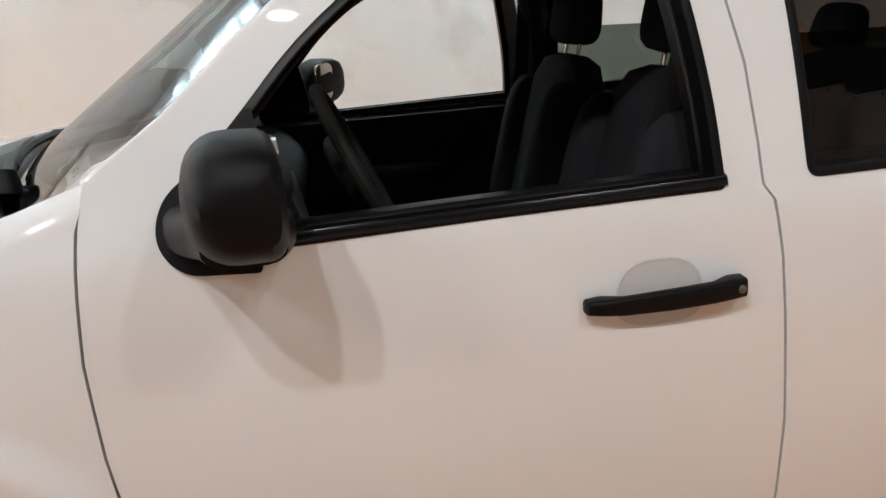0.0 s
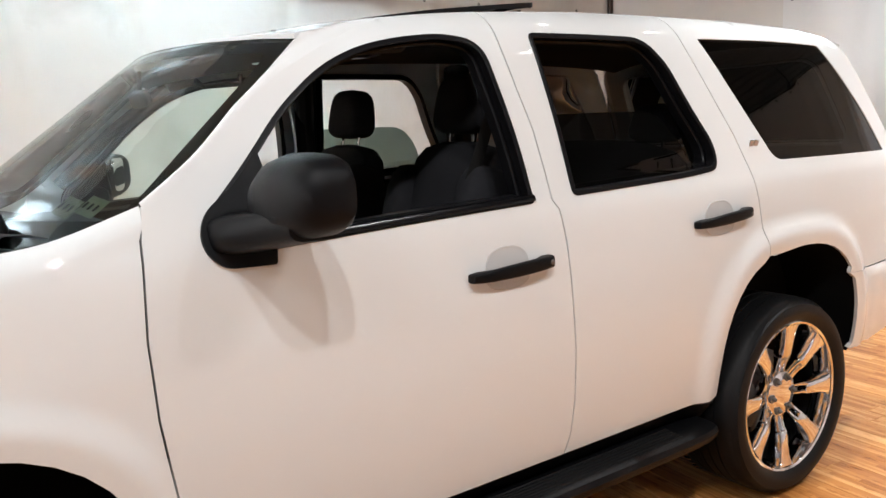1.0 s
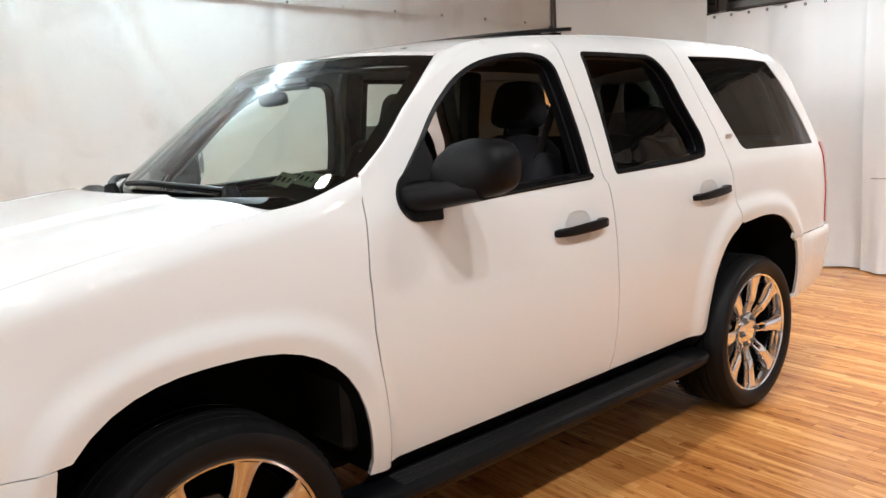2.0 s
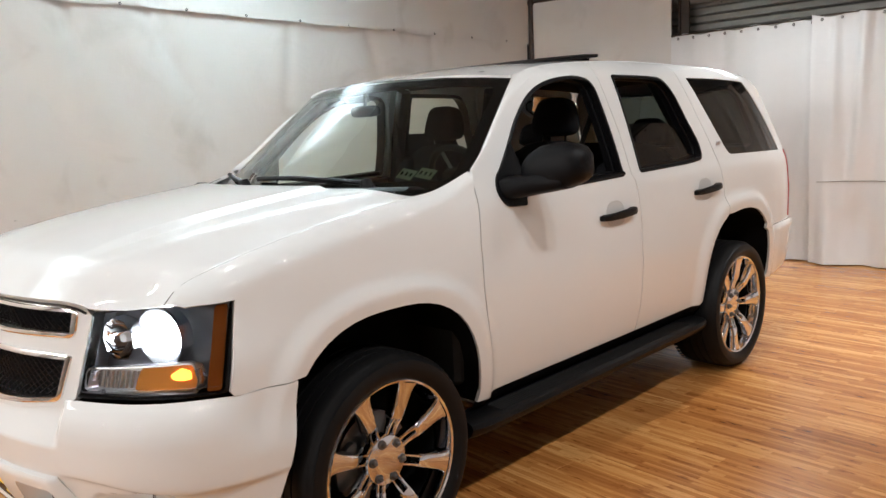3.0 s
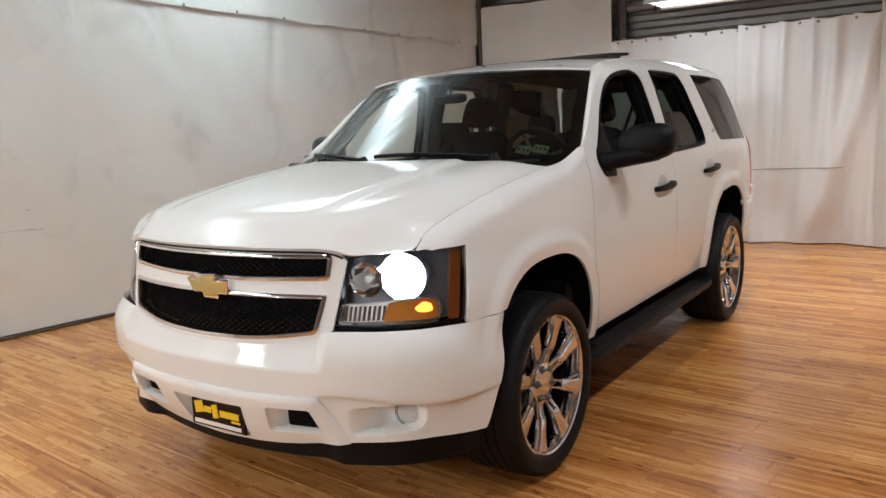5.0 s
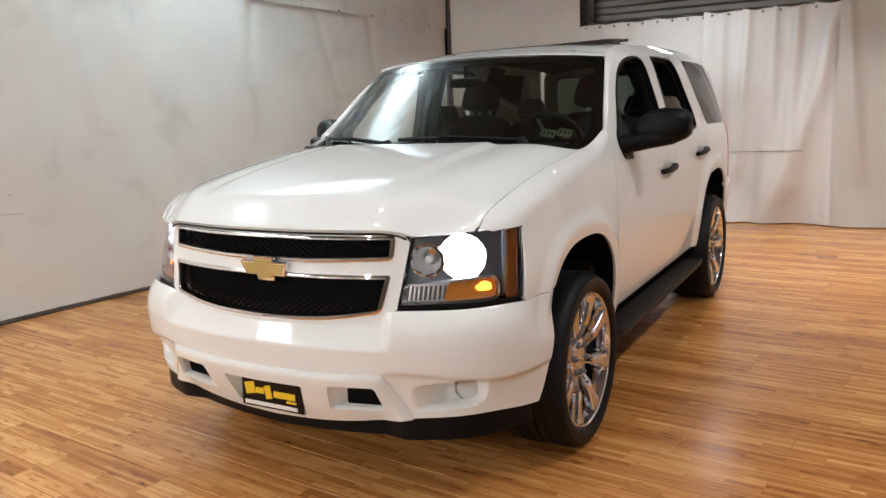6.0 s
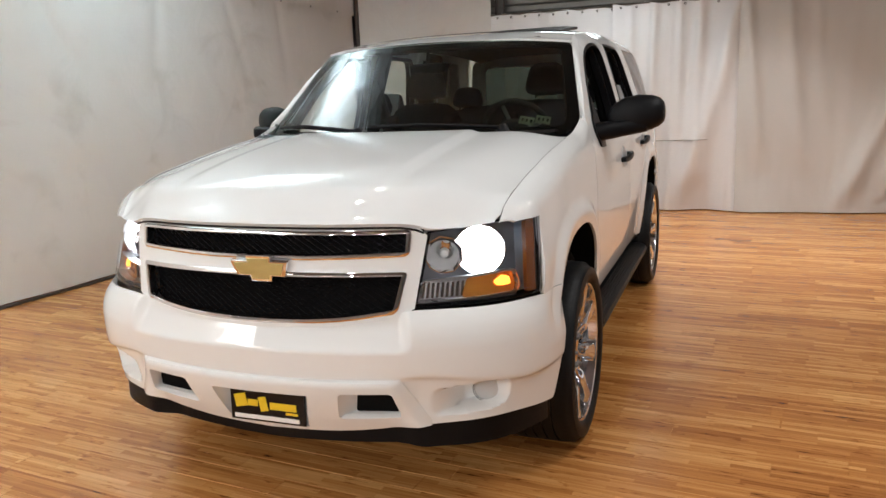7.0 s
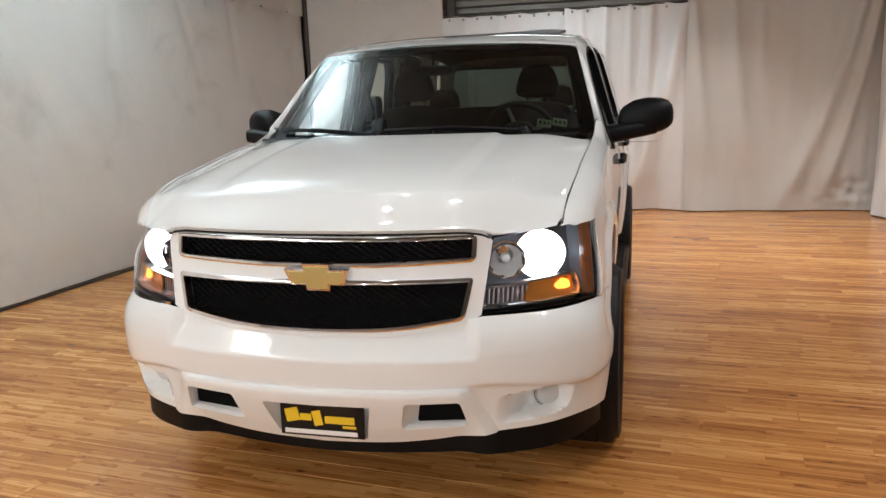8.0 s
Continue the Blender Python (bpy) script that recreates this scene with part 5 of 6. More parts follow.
wiper(-0.55, 0.12)
wiper(0.16, 0.78)
part("cowl_vent", loft("cowl_vent", [[(0.10 + 0.30 * y * y + dx, y, z) for y in np.linspace(-0.8, 0.8, 31)][::-1] for dx, z in ((0.0, 1.318), (0.03, 1.332), (0.075, 1.330), (0.12, 1.315))]), PLASTIC, suv)
for k, y in enumerate((-0.625, -0.697)):
    st = part("sticker", sheet("sticker", [(y - 0.034, 1.352), (y + 0.034, 1.366), (y + 0.034, 1.402), (y - 0.034, 1.388)], lambda a, z: (screen(a, z)[0] + 0.012, a, z - 0.008), step=0.03, depth=0, out=(-1, 0, 1)), STICKER, windscreen, "small pale inspection sticker")
    for j, dy in enumerate((-0.022, -0.002, 0.018)):
        part("print_bar", sheet("print_bar", [(y + dy - 0.004, 1.370 + dy * 0.2), (y + dy + 0.004, 1.372 + dy * 0.2), (y + dy + 0.004, 1.384 + dy * 0.2), (y + dy - 0.004, 1.382 + dy * 0.2)], lambda a, z: (screen(a, z)[0] + 0.008, a, z - 0.006), step=0.03, depth=0, out=(-1, 0, 1)), GLOSSY_BLACK, st)
for sg in (-1, 1):
    for dx, w in ((0.0, 0.022), (0.030, 0.026)):
        x, z = 2.820 + dx, 1.382
        bar = box(w, 0.006, 0.030, 0.002, 1, pose(x, sg * (float(half(x, z)) + 0.002), z, 15 if sg < 0 else -15, 8))
        part("badge", bar, SATIN, suv, "small chrome trim badge")

# ---- tailgate and underside ------------------------------------------------
TAIL_X = curve((0.45, 4.10), (0.8, 4.12), (1.25, 4.07), (1.36, 4.00), (1.6, 3.87), (1.86, 3.72), (1.95, 3.66))
tail_loop = rounded([(-0.80, 0.45), (0.80, 0.45), (0.82, 1.25), (0.70, 1.80), (0.40, 1.862), (-0.40, 1.862), (-0.70, 1.80), (-0.82, 1.25)], 0.08)
tail_hole = rounded([(-0.66, 1.33), (0.66, 1.33), (0.59, 1.74), (-0.59, 1.74)], 0.08)
tail = part("tailgate", sheet("tailgate", tail_loop, lambda y, z: (TAIL_X(z) - 0.05 * np.abs(y) ** 2.5, y, z), [tail_hole], 0.05, 0.03, (1, 0, 0)), PAINT, suv)
part("rear_window", sheet("rear_window", tail_hole, lambda y, z: (TAIL_X(z) - 0.05 * np.abs(y) ** 2.5 - 0.004, y, z), step=0.08, depth=0.004, out=(1, 0, 0)), REAR_TINT, tail, "tinted rear window")
part("underside", box(4.6, 1.25, 0.20, 0.03, 1, pose(1.55, 0, 0.42)), DARK, suv)
part("floor_pan", box(3.1, 1.60, 0.06, 0.02, 1, pose(2.15, 0, 0.50)), DARK, suv)
part("firewall", box(0.06, 1.70, 0.75, 0.02, 1, pose(0.52, 0, 0.86)), TRIM, suv)

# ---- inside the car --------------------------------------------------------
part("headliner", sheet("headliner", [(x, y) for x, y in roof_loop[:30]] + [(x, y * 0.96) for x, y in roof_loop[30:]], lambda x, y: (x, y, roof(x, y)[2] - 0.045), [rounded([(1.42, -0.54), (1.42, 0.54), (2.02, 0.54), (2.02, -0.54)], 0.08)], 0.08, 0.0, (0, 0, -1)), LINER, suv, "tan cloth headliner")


def pillow(sx, sy, sz, m, taper=0.0, cuts=5):
    """A stuffed block."""
    bm = bmesh.new()
    bmesh.ops.create_cube(bm, size=2)
    bmesh.ops.subdivide_edges(bm, edges=bm.edges[:], cuts=cuts, use_grid_fill=True)
    for v in bm.verts:
        x, y, z = v.co
        p = 4.0
        k = (abs(x) ** p + abs(y) ** p + abs(z) ** p) ** (1 / p)
        v.co = Vector((x, y, z)) * (max(abs(x), abs(y), abs(z)) / k)
        wide = 1 - taper * (v.co.z + 1) / 2
        v.co = Vector((v.co.x * sx / 2, v.co.y * sy / 2 * wide, v.co.z * sz / 2))
    bmesh.ops.transform(bm, matrix=m, verts=bm.verts)
    return bm


def seat_part(y):
    x = 1.685
    w = 0.52
    cushion = part("seat", pillow(0.54, w, 0.17, pose(x - 0.27, y, 0.80, 0, -7)), FABRIC, suv, "black cloth bucket seat")
    part("seat_back", pillow(0.17, w, 0.66, pose(x + 0.06, y, 1.13, 0, 14)), FABRIC, cushion)
    for s in (-1, 1):
        part("bolster", pillow(0.21, 0.12, 0.56, pose(x + 0.01, y + s * 0.215, 1.10, 0, 14)), FABRIC, cushion)
        part("headrest_post", tube([(x + 0.125, y + s * 0.072, 1.40), (x + 0.150, y + s * 0.072, 1.52)], 0.006, 8), CHROME, cushion)
    part("headrest", pillow(0.13, 0.31, 0.21, pose(x + 0.155, y, 1.585, 0, 8), 0.34), FABRIC, cushion)
    part("seat_base", box(0.46, 0.44, 0.20, 0.03, 2, pose(x - 0.22, y, 0.63)), TRIM, cushion)


for y in (-0.42, 0.42):
    seat_part(y)
bench = part("rear_bench", pillow(0.52, 1.36, 0.17, pose(2.38, 0, 0.86, 0, -6)), FABRIC, suv, "black cloth rear bench")
part("bench_back", pillow(0.17, 1.36, 0.60, pose(2.70, 0, 1.12, 0, 18)), FABRIC, bench)
for y in (-0.45, 0.45):
    part("headrest", pillow(0.11, 0.27, 0.16, pose(2.82, y, 1.475, 0, 12), 0.3), FABRIC, bench)
    for s in (-1, 1):
        part("headrest_post", tube([(2.78, y + s * 0.06, 1.36), (2.80, y + s * 0.06, 1.46)], 0.006, 8), CHROME, bench)
console = part("console", pillow(0.75, 0.34, 0.42, pose(1.25, 0, 0.76)), TRIM, suv)
dash = part("dashboard", shell([[(x, y, z) for x, z in rounded([(0.42, 0.92), (0.46, 1.235), (0.62, 1.262), (0.80, 1.225), (0.88, 1.13), (0.84, 0.94), (0.74, 0.80), (0.5, 0.8)], 0.05)] for y in np.linspace(-0.84, 0.84, 9)]), TRIM, suv, "dark dashboard")
part("instrument_hood", pillow(0.26, 0.44, 0.11, pose(0.76, -0.42, 1.245)), TRIM, dash)
part("centre_stack", box(0.03, 0.30, 0.26, 0.02, 2, pose(0.872, 0, 1.06, 0, -12)), GREY_TRIM, dash)
part("gauge_panel", box(0.015, 0.36, 0.10, 0.01, 2, pose(0.862, -0.42, 1.185, 0, -12)), GREY_TRIM, dash)
wheel_m = pose(1.050, -0.42, 1.290, 0, 65, 0)
sw = part("steering_wheel", tube([(0.188 * math.cos(a), 0.188 * math.sin(a), 0) for a in [6.2831853 * i / 40 for i in range(40)]], 0.0165, 10, True), TRIM, suv, "black steering wheel", wheel_m)
part("hub_pad", pillow(0.17, 0.16, 0.06, pose(0, 0, -0.025)), TRIM, sw)
for a in (20, 160, 250, 290):
    c, s = math.cos(radians(a)), math.sin(radians(a))
    part("wheel_spoke", tube([(0.06 * c, 0.06 * s, -0.015), (0.185 * c, 0.185 * s, 0)], 0.012, 8, flat=0.5), GREY_TRIM, sw)
rv = part("inner_mirror", pillow(0.030, 0.21, 0.056, pose(0.84, 0.02, 1.655, 0, -12)), PLASTIC, suv, "interior rear-view mirror")
part("mirror_stem", tube([(0.84, 0.02, 1.675), (0.845, 0.02, 1.745)], 0.008, 8), PLASTIC, rv)
for sg in (-1, 1):
    # door cards, inner pillars, sun visors
    for x0, x1 in ((0.66, 1.74), (1.84, 2.60)):
        loop = rounded([(x0, 0.55), (x1, 0.55), (x1, 1.262), (x0 + 0.02, 1.245)], 0.04)
        part("door_card", sheet("door_card", loop, lambda x, z: (x, -half(x, z) + 0.075 + 0.03 * (z < 1.0), z), step=0.06, depth=-0.05, out=(0, 1, 0), mirror=sg > 0), TRIM, suv)
        ar = pillow(0.42, 0.08, 0.06, pose((x0 + x1) / 2, sg * 0.83, 1.02))
        part("armrest", ar, TRIM, suv)
    bp = tube([(1.79, sg * 0.835, 1.20), (1.775, sg * 0.775, 1.50), (1.735, sg * 0.665, 1.80)], 0.045, 10)
    part("pillar_trim", bp, TRIM, suv)
    ap = tube([(0.68, sg * 0.80, 1.36), (0.88, sg * 0.75, 1.55), (1.12, sg * 0.685, 1.735)], 0.026, 10)
    part("pillar_trim", ap, TRIM, suv)
    cp = tube([(2.72, sg * 0.82, 1.24), (2.66, sg * 0.75, 1.50), (2.58, sg * 0.63, 1.80)], 0.065, 10)
    part("pillar_trim", cp, TRIM, suv)
    rows = [[(x, sg * (float(half(x, z)) - 0.03), z) for x in np.linspace(2.62, 3.95, 20)] for z in (1.02, 1.15, 1.29)]
    part("cargo_trim", loft("cargo_trim", rows if sg > 0 else rows[::-1]), TRIM, suv)
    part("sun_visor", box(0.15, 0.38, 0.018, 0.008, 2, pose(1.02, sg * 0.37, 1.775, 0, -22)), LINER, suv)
    part("grab_handle", tube([(1.25, sg * 0.70, 1.765), (1.27, sg * 0.66, 1.735), (1.43, sg * 0.66, 1.745), (1.45, sg * 0.70, 1.785)], 0.011, 8), TRIM, suv)
    belt = [(1.735, sg * 0.735, 1.62), (1.70, sg * 0.66, 1.40), (1.62, sg * 0.58, 1.10)]
    part("seat_belt", tube(belt, 0.024, 8, flat=0.08), TRIM, suv)

# the nose is a little fuller on the passenger's side: ease its width into place
def ease(y):
    return y * (1 + 0.067 * float(smooth(0.0, 0.8, y)) + 0.024 * float(smooth(0.6, 0.9, -y)))


for ob in [o for o in suv.children_recursive if o.type == "MESH"]:
    chain = ob.name + (ob.parent.name if ob.parent else "")
    if any(k in chain for k in ("wheel", "tyre", "arch", "underside")):
        continue
    m = Matrix()
    o = ob
    while o is not suv:
        m = o.matrix_local @ m
        o = o.parent
    back = m.inverted()
    if min((m @ Vector(c)).x for c in ob.bound_box) > -0.2:
        continue
    for v in ob.data.vertices:
        p = m @ v.co
        k = float(1 - smooth(-0.75, -0.05, p.x))
        if k > 0:
            p.y += k * ((ease(p.y) - 0.010) / 1.012 - p.y)
            tip = k * float(smooth(0.70, 0.90, p.y) * smooth(0.90, 1.06, p.z) * (1 - smooth(-0.60, -0.30, p.x)))
            p.y -= 0.034 * tip
            p.z -= 0.020 * tip
            corner = k * float(smooth(0.60, 0.84, p.y) * smooth(0.98, 1.08, p.z) * smooth(-0.76, -0.60, p.x) * (1 - smooth(-0.50, -0.15, p.x)))
            p.y += 0.014 * corner
            p.z += 0.022 * corner
            v.co = back @ p


# ---- the room: canvas walls, curtains, ceiling -----------------------------
def wavy(name, p0, p1, z0, z1, wave, nu, nv):
    """A hanging sheet from p0 to p1 whose depth follows wave(u metres, v metres)."""
    a, b = Vector((*p0, 0)), Vector((*p1, 0))
    way = (b - a).normalized()
    out = Vector((-way.y, way.x, 0))
    ln = (b - a).length
    rows = []
    for v in np.linspace(z0, z1, nv):
        row = []
        for u in np.linspace(0, ln, nu):
            p = a + way * u + out * wave(u, v)
            row.append((p.x, p.y, v))
        rows.append(row)
    return loft(name, rows, 60)


def wall_point(x):
    """The canvas wall beyond the car."""
    return (x, 3.80 - 0.0945 * x)


def canvas_wave(u, v):
    p = Vector((u * 0.9, v * 0.7, 3.1))
    drape = 0.026 * noise.noise(p) + 0.016 * noise.noise(Vector((u * 2.6 + v * 1.4, v * 0.5, 7.7)))
    pull = sum(0.022 * math.exp(-((u - u0 - (2.7 - v) * k) / (0.045 + 0.03 * (2.7 - v))) ** 2) * math.exp(-((2.75 - v) / 0.9) ** 2) for u0, k in ((3.6, 0.25), (4.5, 0.16), (5.15, 0.55), (5.3, 0.2), (6.6, -0.12), (7.5, 0.3), (8.4, 0.1)))
    return drape + pull


w0, w1 = wall_point(-6.4), wall_point(6.34)
ob = tagged(new("wall_north", wavy("wall_north", w0, w1, 0.03, 3.05, lambda u, v: canvas_wave(u - 2.8, v), 330, 70)), "off-white canvas stretched over a wall, creased", "wall", kind="structure")
ob.data.materials.append(CANVAS)


def hem_wave(u, v):
    return -0.035 + 0.012 * noise.noise(Vector((u * 0.8, v, 1.3))) + 0.015 * math.exp(-((v - 2.74) / 0.03) ** 2) * noise.noise(Vector((u * 3, 0, 0)))


for p, q, r in (((0.080, 3.775, 0.850), (0.260, 3.758, 0.846), 0.0016), ((0.260, 3.758, 0.846), (0.392, 3.746, 0.838), 0.0042), ((0.405, 3.745, 0.836), (0.425, 3.743, 0.835), 0.0050), ((0.312, 3.752, 0.995), (0.335, 3.750, 0.994), 0.0045)):
    part("scuff", tube([p, ((p[0] + q[0]) / 2, (p[1] + q[1]) / 2, (p[2] + q[2]) / 2 + 0.002), q], [r * 0.5, r, r * 0.6], 6, flat=0.5), POLE, ob, "dark scuff mark on the canvas")

hang = wavy("canvas_valance", w0, w1, 2.735, CEILING, hem_wave, 220, 14)
for v in hang.vertices:
    if v.co.z < 2.75:
        v.co.z = 2.560 + 0.0307 * (6.3 - v.co.x) + 0.004 * math.sin(v.co.x * 5.1) + 0.010 * noise.noise(Vector((v.co.x * 1.7, 0, 0)))
ob = tagged(new("canvas_valance", hang), "off-white canvas strip with a stitched hem, hung above the wall cloth", "wall cloth", kind="structure")
ob.data.materials.append(CANVAS)
base = tagged(new("baseboard"), "thin dark strip at the foot of the canvas wall", "baseboard", kind="structure")
a, b = Vector((*w0, 0)), Vector((*w1, 0))
ang = math.degrees(math.atan2(b.y - a.y, b.x - a.x))
part("strip", box((b - a).length, 0.026, 0.024, 0.005, 1, pose((a.x + b.x) / 2, (a.y + b.y) / 2 - 0.013, 0.012, 0, 0, ang)), POLE, base)
for k in range(21):
    x = 5.92 - 0.576 * k
    y = wall_point(x)[1] - 0.045
    part("grommet", lathe([(0.004, 0.003), (0.011, 0.004), (0.014, 0.0), (0.011, -0.003)], 12), STEEL, ob, at=pose(x, y, 2.575 + 0.0307 * (6.3 - x)))


def canopy_mesh():
    """A cloth slung under the ceiling beside the wall, gathered in folds towards its free edge."""
    rows = []
    for v in np.linspace(0, 1, 30):
        row = []
        for u in np.linspace(0, 1, 240):
            x, y = -3.6 + 7.4 * u, 3.66 - 1.95 * v - 0.09 * (7.4 * u - 3.7)
            fold = noise.noise(Vector((x * 5.5, v * 0.9, 4.2))) + 0.5 * noise.noise(Vector((x * 12.0, v * 1.5, 8.2)))
            row.append((x, y + 0.10 * v * noise.noise(Vector((x * 4.5, 0, 1))), 3.70 + 0.10 * v - 0.14 * math.sin(math.pi * v) + (0.02 + 0.10 * v) * fold))
        rows.append(row)
    return loft("canopy", rows, 60)


canopy = tagged(new("canopy", canopy_mesh()), "thin white cloth slung under a ceiling light, lit through", "cloth")
canopy.data.materials.append(SHEER)
for x in (-3.4, -1.6, 0.3, 1.9, 3.6):
    for y in (3.62 - 0.09 * x, 1.80 - 0.09 * x):
        part("cord", tube([(x, y, 3.70), (x, y, CEILING)], 0.004, 6), POLE, canopy)
pole = tagged(new("pole", None), "thin dark brown steel pole in the corner", "pole")
part("shaft", tube([(6.35, 3.14, 0), (6.35, 3.14, 3.9)], 0.028, 12), POLE, pole)
part("foot_plate", box(0.14, 0.14, 0.012, 0.003, 1, pose(6.35, 3.14, 0.006)), POLE, pole)
part("collar", lathe([(0.03, -0.03), (0.040, -0.028), (0.040, 0.028), (0.03, 0.03)], 16, m=pose(6.35, 3.14, 3.06, 90)), POLE, pole)

BACK = 6.62


def panel_wave(u, v):
    return 0.012 * noise.noise(Vector((u * 1.1, v * 0.9, 9))) + 0.006 * noise.noise(Vector((u * 4, v * 2, 2)))


ob = tagged(new("canvas_panel", wavy("canvas_panel", (6.37, 3.12), (BACK, 1.375), 0.02, 3.05, panel_wave, 60, 60)), "flat off-white canvas panel laced to a frame", "wall panel", kind="structure")
ob.data.materials.append(CANVAS)
part("frame_bar", tube([(6.39, 3.13, 3.06), (BACK + 0.02, 1.36, 3.06)], 0.02, 10), POLE, ob)


def drape_wave(seed, amp, pleats=0.28, ridges=(), crumple=None):
    """Depth of a hanging cloth: fine pleats that fade downwards, soft swells, and large folds (top u, foot u, width, depth, height of the end)."""
    def f(u, v):
        lift = 0.35 + 0.65 * (1 - v / 2.6)
        fold = math.sin(u * 19 + 2.8 * noise.noise(Vector((u * 1.1, v * 0.25, seed))) * 2)
        soft = noise.noise(Vector((u * 3.1 + 0.25 * v, v * 0.35, seed + 5))) + 0.35 * noise.noise(Vector((u * 8.5 - 0.3 * v, v * 0.5, seed + 9)))
        flare = 0.11 * max(0, 0.45 - v) / 0.45 * noise.noise(Vector((u * 1.5, 0, seed)))
        big = 0.0
        for u0, u1, w, d, low in ridges:
            k = 1 - v / 2.6
            c = u0 + (u1 - u0) * (0.6 * k + 0.4 * k * k)
            big -= d * math.exp(-((u - c) / (w * (0.7 + 0.6 * k))) ** 2) * float(smooth(low - 0.1, low + 0.5, v))
        if crumple:
            cu, cv, size = crumple
            k = math.exp(-((u - cu) / size) ** 2 - ((v - cv) / (0.7 * size)) ** 2)
            big += k * (0.10 * abs(noise.noise(Vector((u * 5 + v * 3, v * 7 - u * 2, seed)))) - 0.05 * noise.noise(Vector((u * 11, v * 13, seed))))
        return amp * lift * (pleats * fold * (0.5 + 0.9 * noise.noise(Vector((u * 0.7, 0, seed + 2)))) * (0.3 + 0.7 * v / 2.6) + 1.0 * soft) + flare + big
    return f


def curtain(p0, p1, z1, seed, amp, label, pleats=0.28, ridges=(), stuff=None, crumple=None):
    ln = math.hypot(p1[0] - p0[0], p1[1] - p0[1])
    me = wavy("curtain", p0, p1, 0.012, z1, drape_wave(seed, amp, pleats, ridges, crumple), int(ln * 60), 70 if crumple else 54)
    for v in me.vertices:
        k = v.co.z / z1
        if k > 0.95:
            v.co.z += 0.016 * math.sin(v.co.y * 16 + seed)
    ob = tagged(new("curtain", me), label, "curtain", "curtains round the hall")
    me.materials.append(stuff or CURTAIN)
    n = int(ln / 0.17)
    for i in range(n):
        t = (i + 0.5) / n
        x, y = p0[0] + (p1[0] - p0[0]) * t, p0[1] + (p1[1] - p0[1]) * t
        part("grommet", lathe([(0.005, 0.003), (0.011, 0.005), (0.015, 0.0), (0.011, -0.004)], 10), STEEL, ob, at=pose(x - 0.02, y, z1 - 0.035, 0, 0, 90))
    part("hem", tube([(p0[0] + (p1[0] - p0[0]) * t - 0.01, p0[1] + (p1[1] - p0[1]) * t, z1 + 0.004) for t in np.linspace(0, 1, 12)], 0.006, 6), POLE, ob, "cord through the top hem")
    return ob


SWAGS_MID = [(0.50, 0.36, 0.07, 0.075, 0.35), (1.02, 0.90, 0.08, 0.07, 0.5), (1.44, 0.75, 0.12, 0.09, 0.0), (0.22, 0.20, 0.05, 0.03, 0.9), (0.78, 0.74, 0.05, 0.03, 1.2)]
SWAGS_SIDE = [(0.08, 0.36, 0.07, 0.055, 0.5), (0.50, 0.80, 0.09, 0.055, 0.4), (0.80, 1.06, 0.08, 0.025, 0.9), (1.92, 1.08, 0.10, 0.085, 0.0), (2.08, 1.50, 0.07, 0.06, 0.1)]
curtain((BACK, 1.375), (BACK, -0.24), 2.46, 1.0, 0.085, "white cloth curtain hung in soft folds from grommets")
c2 = curtain((BACK - 0.06, -0.17), (BACK - 0.04, -1.64), 2.47, 4.0, 0.105, "white cloth curtain with a stitched seam across it", 0.2, SWAGS_MID)
part("seam", tube([(BACK - 0.06 + 0.0136 * (-0.17 - y) - 0.003 + drape_wave(4.0, 0.105, 0.2, SWAGS_MID)(-0.17 - y, 0.85), y, 0.845 - 0.02 * (y + 0.25)) for y in np.linspace(-0.25, -1.28, 60)], 0.004, 6), SHUTTER, c2, "grey stitched seam")
curtain((BACK - 0.10, -1.60), (BACK - 0.08, -3.72), 2.75, 7.0, 0.045, "unbleached cloth curtain in deep folds, gathered at its foot", 0.05, SWAGS_SIDE, CURTAIN_TAN, (1.82, 0.20, 0.24))
curtain((BACK - 0.22, -3.66), (4.2, -4.1), 2.75, 11.0, 0.08, "white cloth curtain closing the side of the hall")
curtain((4.3, -4.2), (-1.0, -6.0), 2.9, 15.0, 0.07, "white cloth curtain along the open side of the hall")

# behind and above the curtains: a ribbed metal shutter with a pipe
shutter = tagged(new("shutter_wall"), "grey ribbed metal shutter above the curtains", "shutter", kind="structure")
zs = np.linspace(1.9, CEILING, 28)
for i in range(27):
    part("slat", box(0.03, 5.6, (zs[1] - zs[0]) - 0.008, 0.012, 1, pose(7.02 + 0.006 * (i % 2), -1.2, (zs[i] + zs[i + 1]) / 2)), SHUTTER, shutter)
pipe = tagged(new("pipe"), "grey pipe running above the curtains", "pipe")
part("run", tube([(6.86, 1.5, 2.86), (6.86, -4.0, 2.86)], 0.045, 12), SHUTTER, pipe)
for y in (0.9, -0.25, -1.5, -2.7):
    part("hanger", tube([(6.86, y, 2.78), (6.86, y, 3.4)], 0.008, 8), STEEL, pipe)
    part("clamp", lathe([(0.048, -0.02), (0.055, -0.018), (0.055, 0.018), (0.048, 0.02)], 16, m=pose(6.86, y, 2.86)), STEEL, pipe)
beam = tagged(new("beam"), "dark steel post beside the canvas panel", "beam")
part("web", box(0.02, 0.10, 2.4, 0.004, 1, pose(6.80, 1.30, 3.1)), POLE, beam)
part("flange", box(0.12, 0.014, 2.4, 0.004, 1, pose(6.80, 1.35, 3.1)), POLE, beam)

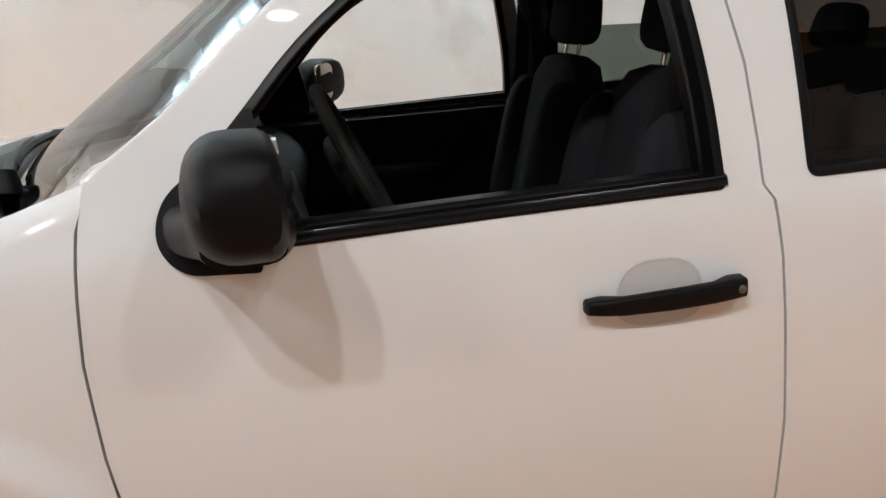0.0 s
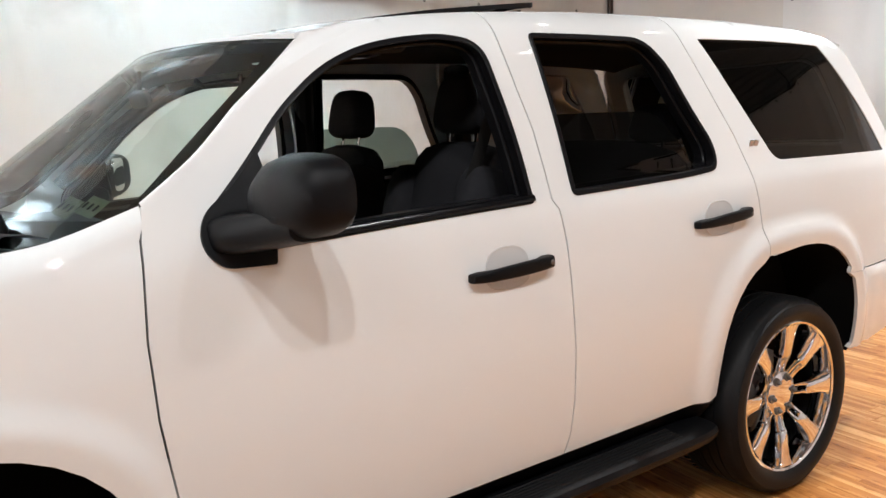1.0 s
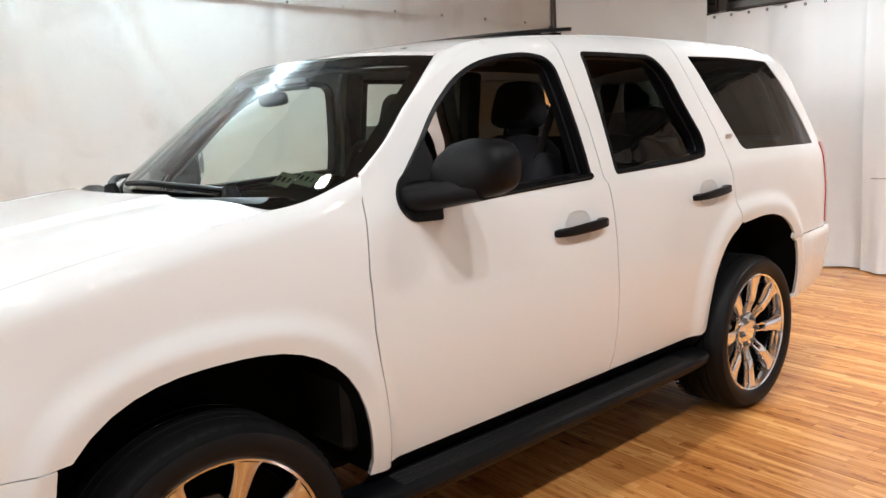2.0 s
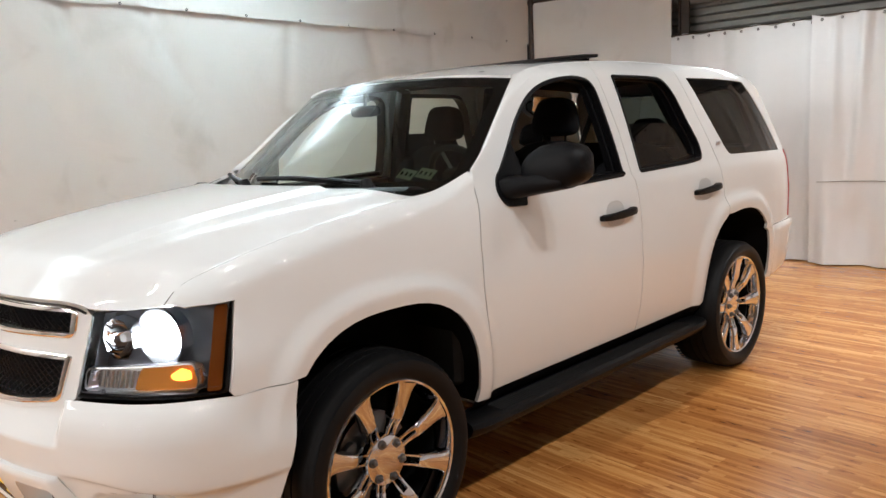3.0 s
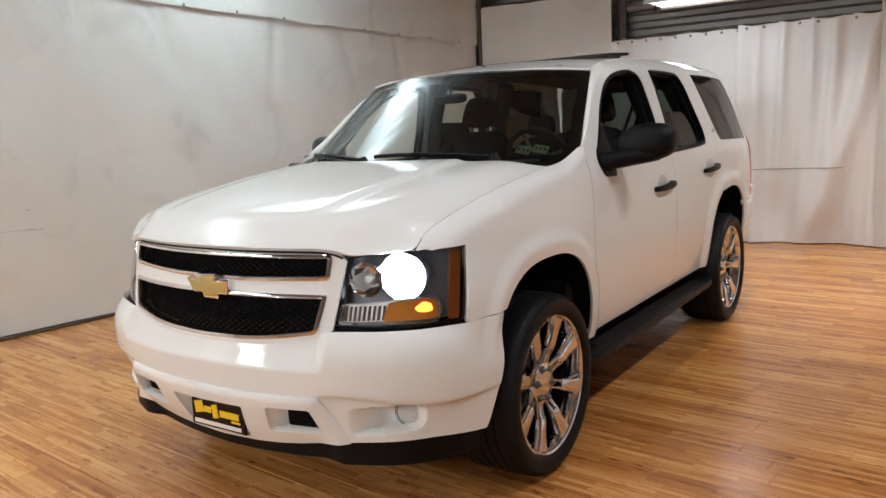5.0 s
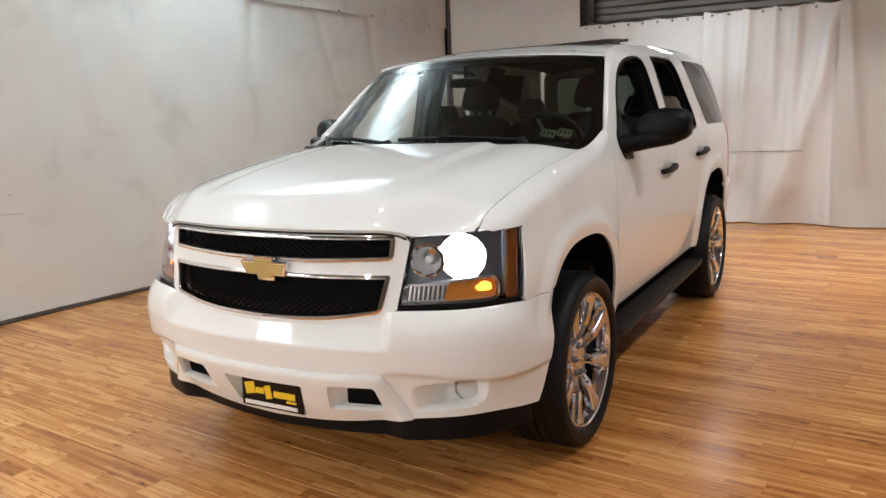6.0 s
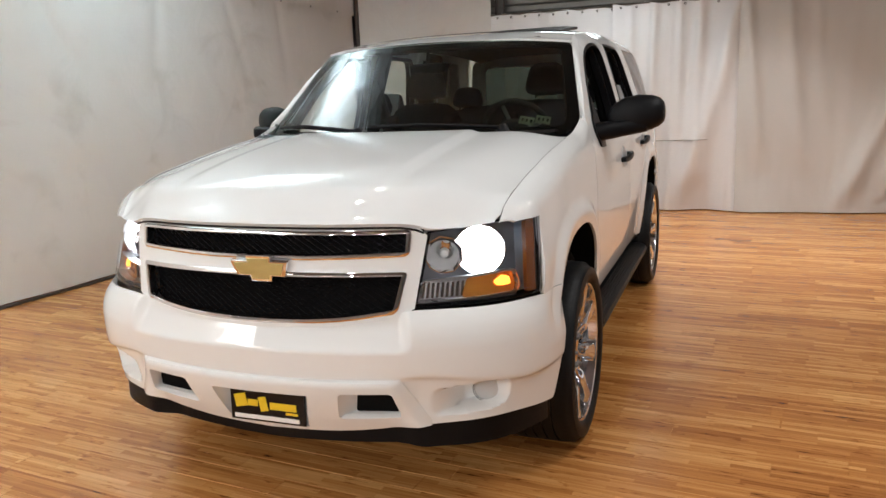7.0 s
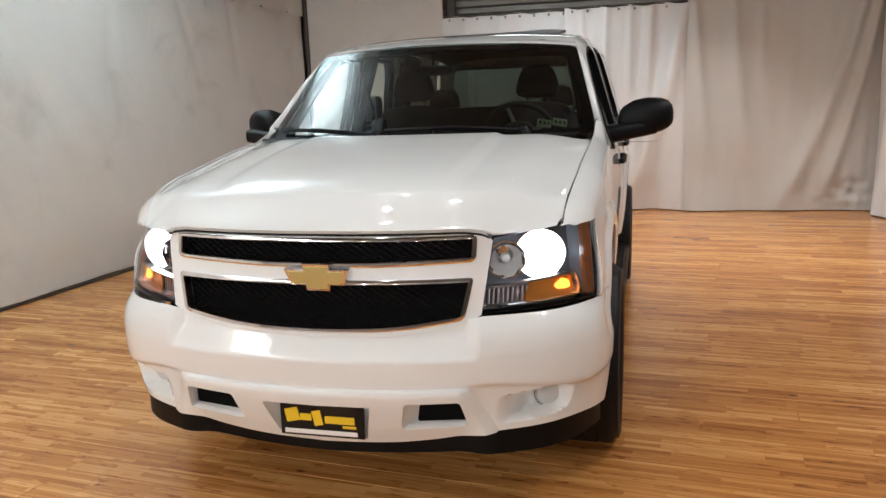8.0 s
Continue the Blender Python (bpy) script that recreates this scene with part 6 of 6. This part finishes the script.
for name, sx, sy, x, y in (("wall_east", 0.15, 12, 7.25, -1.0), ("wall_west", 0.15, 13, -6.6, -1.2), ("wall_south", 14.5, 0.15, 0.4, -6.6), ("wall_far", 14.5, 0.15, 0.4, 4.75)):
    ob = tagged(new(name), "plain plastered hall wall", "wall", kind="structure")
    part("wall_face", box(sx, sy, CEILING, 0.0, 1, pose(x, y, CEILING / 2)), PLASTER, ob)
ceil = tagged(new("ceiling"), "plain grey painted ceiling of the hall", "ceiling", kind="structure")
part("ceiling_face", box(14.5, 12.5, 0.12, 0.0, 1, pose(0.4, -1.0, CEILING + 0.06)), CEILING_PAINT, ceil)


def tube_fixture(x, y, z, turn, length, width):
    ob = thing("ceiling_light", (x, y, z), turn, label="white enamelled fluorescent light hung from the ceiling, lit", category="light", group="ceiling lights")
    w = width / 2
    body = prism([(-w, -0.095), (-w + 0.07, 0.0), (w - 0.07, 0.0), (w, -0.095), (w - 0.012, -0.097), (w - 0.075, -0.015), (-w + 0.075, -0.015), (-w + 0.012, -0.097)], -length / 2, length / 2, 0)
    bmesh.ops.rotate(body, cent=(0, 0, 0), matrix=Matrix.Rotation(math.pi / 2, 3, "Z"), verts=body.verts)
    part("housing", body, ENAMEL, ob)
    n = 4 if width > 0.4 else 2
    for k in range(n):
        s = (k - (n - 1) / 2) * (width - 0.12) / n
        part("tube", tube([(-length / 2 + 0.03, s, -0.07), (length / 2 - 0.03, s, -0.07)], 0.016, 10), TUBE_GLOW, ob, "lit fluorescent tube")
    for s in (-0.4, 0.4):
        part("rod", tube([(s, 0, 0), (s, 0, CEILING - z)], 0.005, 6), STEEL, ob)
    return ob


for x, y, z, turn, ln, wd, _ in TUBES:
    tube_fixture(x, y, z, turn, ln, wd)


def spot_fixture(p):
    ob = thing("spot_light", p[:3], 0, label="small white ceiling spotlight, lit", category="light", group="ceiling spotlights")
    part("can", lathe([(0.02, 0.10), (0.05, 0.09), (0.075, 0.0), (0.078, -0.06), (0.072, -0.06), (0.066, 0.0)], 24, m=pose(0, 0, -0.04, 90)), ENAMEL, ob)
    part("bulb", lathe([(0.0, 0.02), (0.04, 0.015), (0.058, 0.0)], 20, m=pose(0, 0, -0.06, -90)), SPOT_GLOW, ob, "lit bulb")
    part("stem", tube([(0, 0, 0.04), (0, 0, CEILING - p[2])], 0.012, 8), STEEL, ob)


for p in SPOTS:
    spot_fixture(p)

# ---- the floor: boards that run across the hall ----------------------------
PLANK_W, PLANK_L = 0.122, 1.21
floor = tagged(new("floor"), "honey-brown laminate floor of narrow strips, satin varnished", "floor", kind="structure")
part("screed", box(15, 13, 0.1, 0.0, 1, pose(0.4, -1.0, -0.066)), DARK, floor)


def plank_bm(bm, m, w, ln):
    c = 0.0020
    top = [(-w / 2 + c, -ln / 2 + c), (w / 2 - c, -ln / 2 + c), (w / 2 - c, ln / 2 - c), (-w / 2 + c, ln / 2 - c)]
    low = [(-w / 2, -ln / 2), (w / 2, -ln / 2), (w / 2, ln / 2), (-w / 2, ln / 2)]
    a, b, d = [bm.verts.new(m @ Vector((x, y, 0.0))) for x, y in top], [bm.verts.new(m @ Vector((x, y, -c))) for x, y in low], [bm.verts.new(m @ Vector((x, y, -0.012))) for x, y in low]
    bm.faces.new(a)
    for p, q in ((b, a), (d, b)):
        for i in range(4):
            bm.faces.new((p[i], p[(i + 1) % 4], q[(i + 1) % 4], q[i]))


one = bmesh.new()
plank_bm(one, Matrix(), PLANK_W, PLANK_L)
plank_me = bpy.data.meshes.new("plank")
one.to_mesh(plank_me)
plank_me.materials.append(BOARDS)
turn = Matrix.Rotation(ROOM, 4, "Z")
rest, near = bmesh.new(), 0
rng = random.Random(5)
for i in range(-62, 68):
    shift = rng.random() * PLANK_L
    for j in range(-8, 7):
        m = turn @ Matrix.Translation((i * PLANK_W, j * PLANK_L + shift, 0))
        x, y = m.translation.x, m.translation.y
        if not (-6.7 < x < 7.4 and -7.3 < y < 5.4):
            continue
        if -2.3 < x < 2.9 and -3.6 < y < -0.55 and near < 300 and not (0.0 < x < 2.6 and y > -0.9):
            ob = new("plank", plank_me)
            ob.parent, ob.matrix_local = floor, m
            near += 1
        else:
            plank_bm(rest, m, PLANK_W, PLANK_L)
far = part("far_planks", rest, BOARDS_REST, floor)
tagged(far, kind="stuff")

# the hall, laid out about a point in front of the car, a little larger, so that its floor meets the tyres
grow = 1 + SINK / 1.51
hall = Matrix.Translation((-2.0, -2.6, 1.51)) @ Matrix.Scale(grow, 4) @ Matrix.Translation((2.0, 2.6, -1.51))
for ob in list(scene.objects):
    if ob.parent is None and ob not in (suv, cam):
        ob.matrix_world = hall @ ob.matrix_world
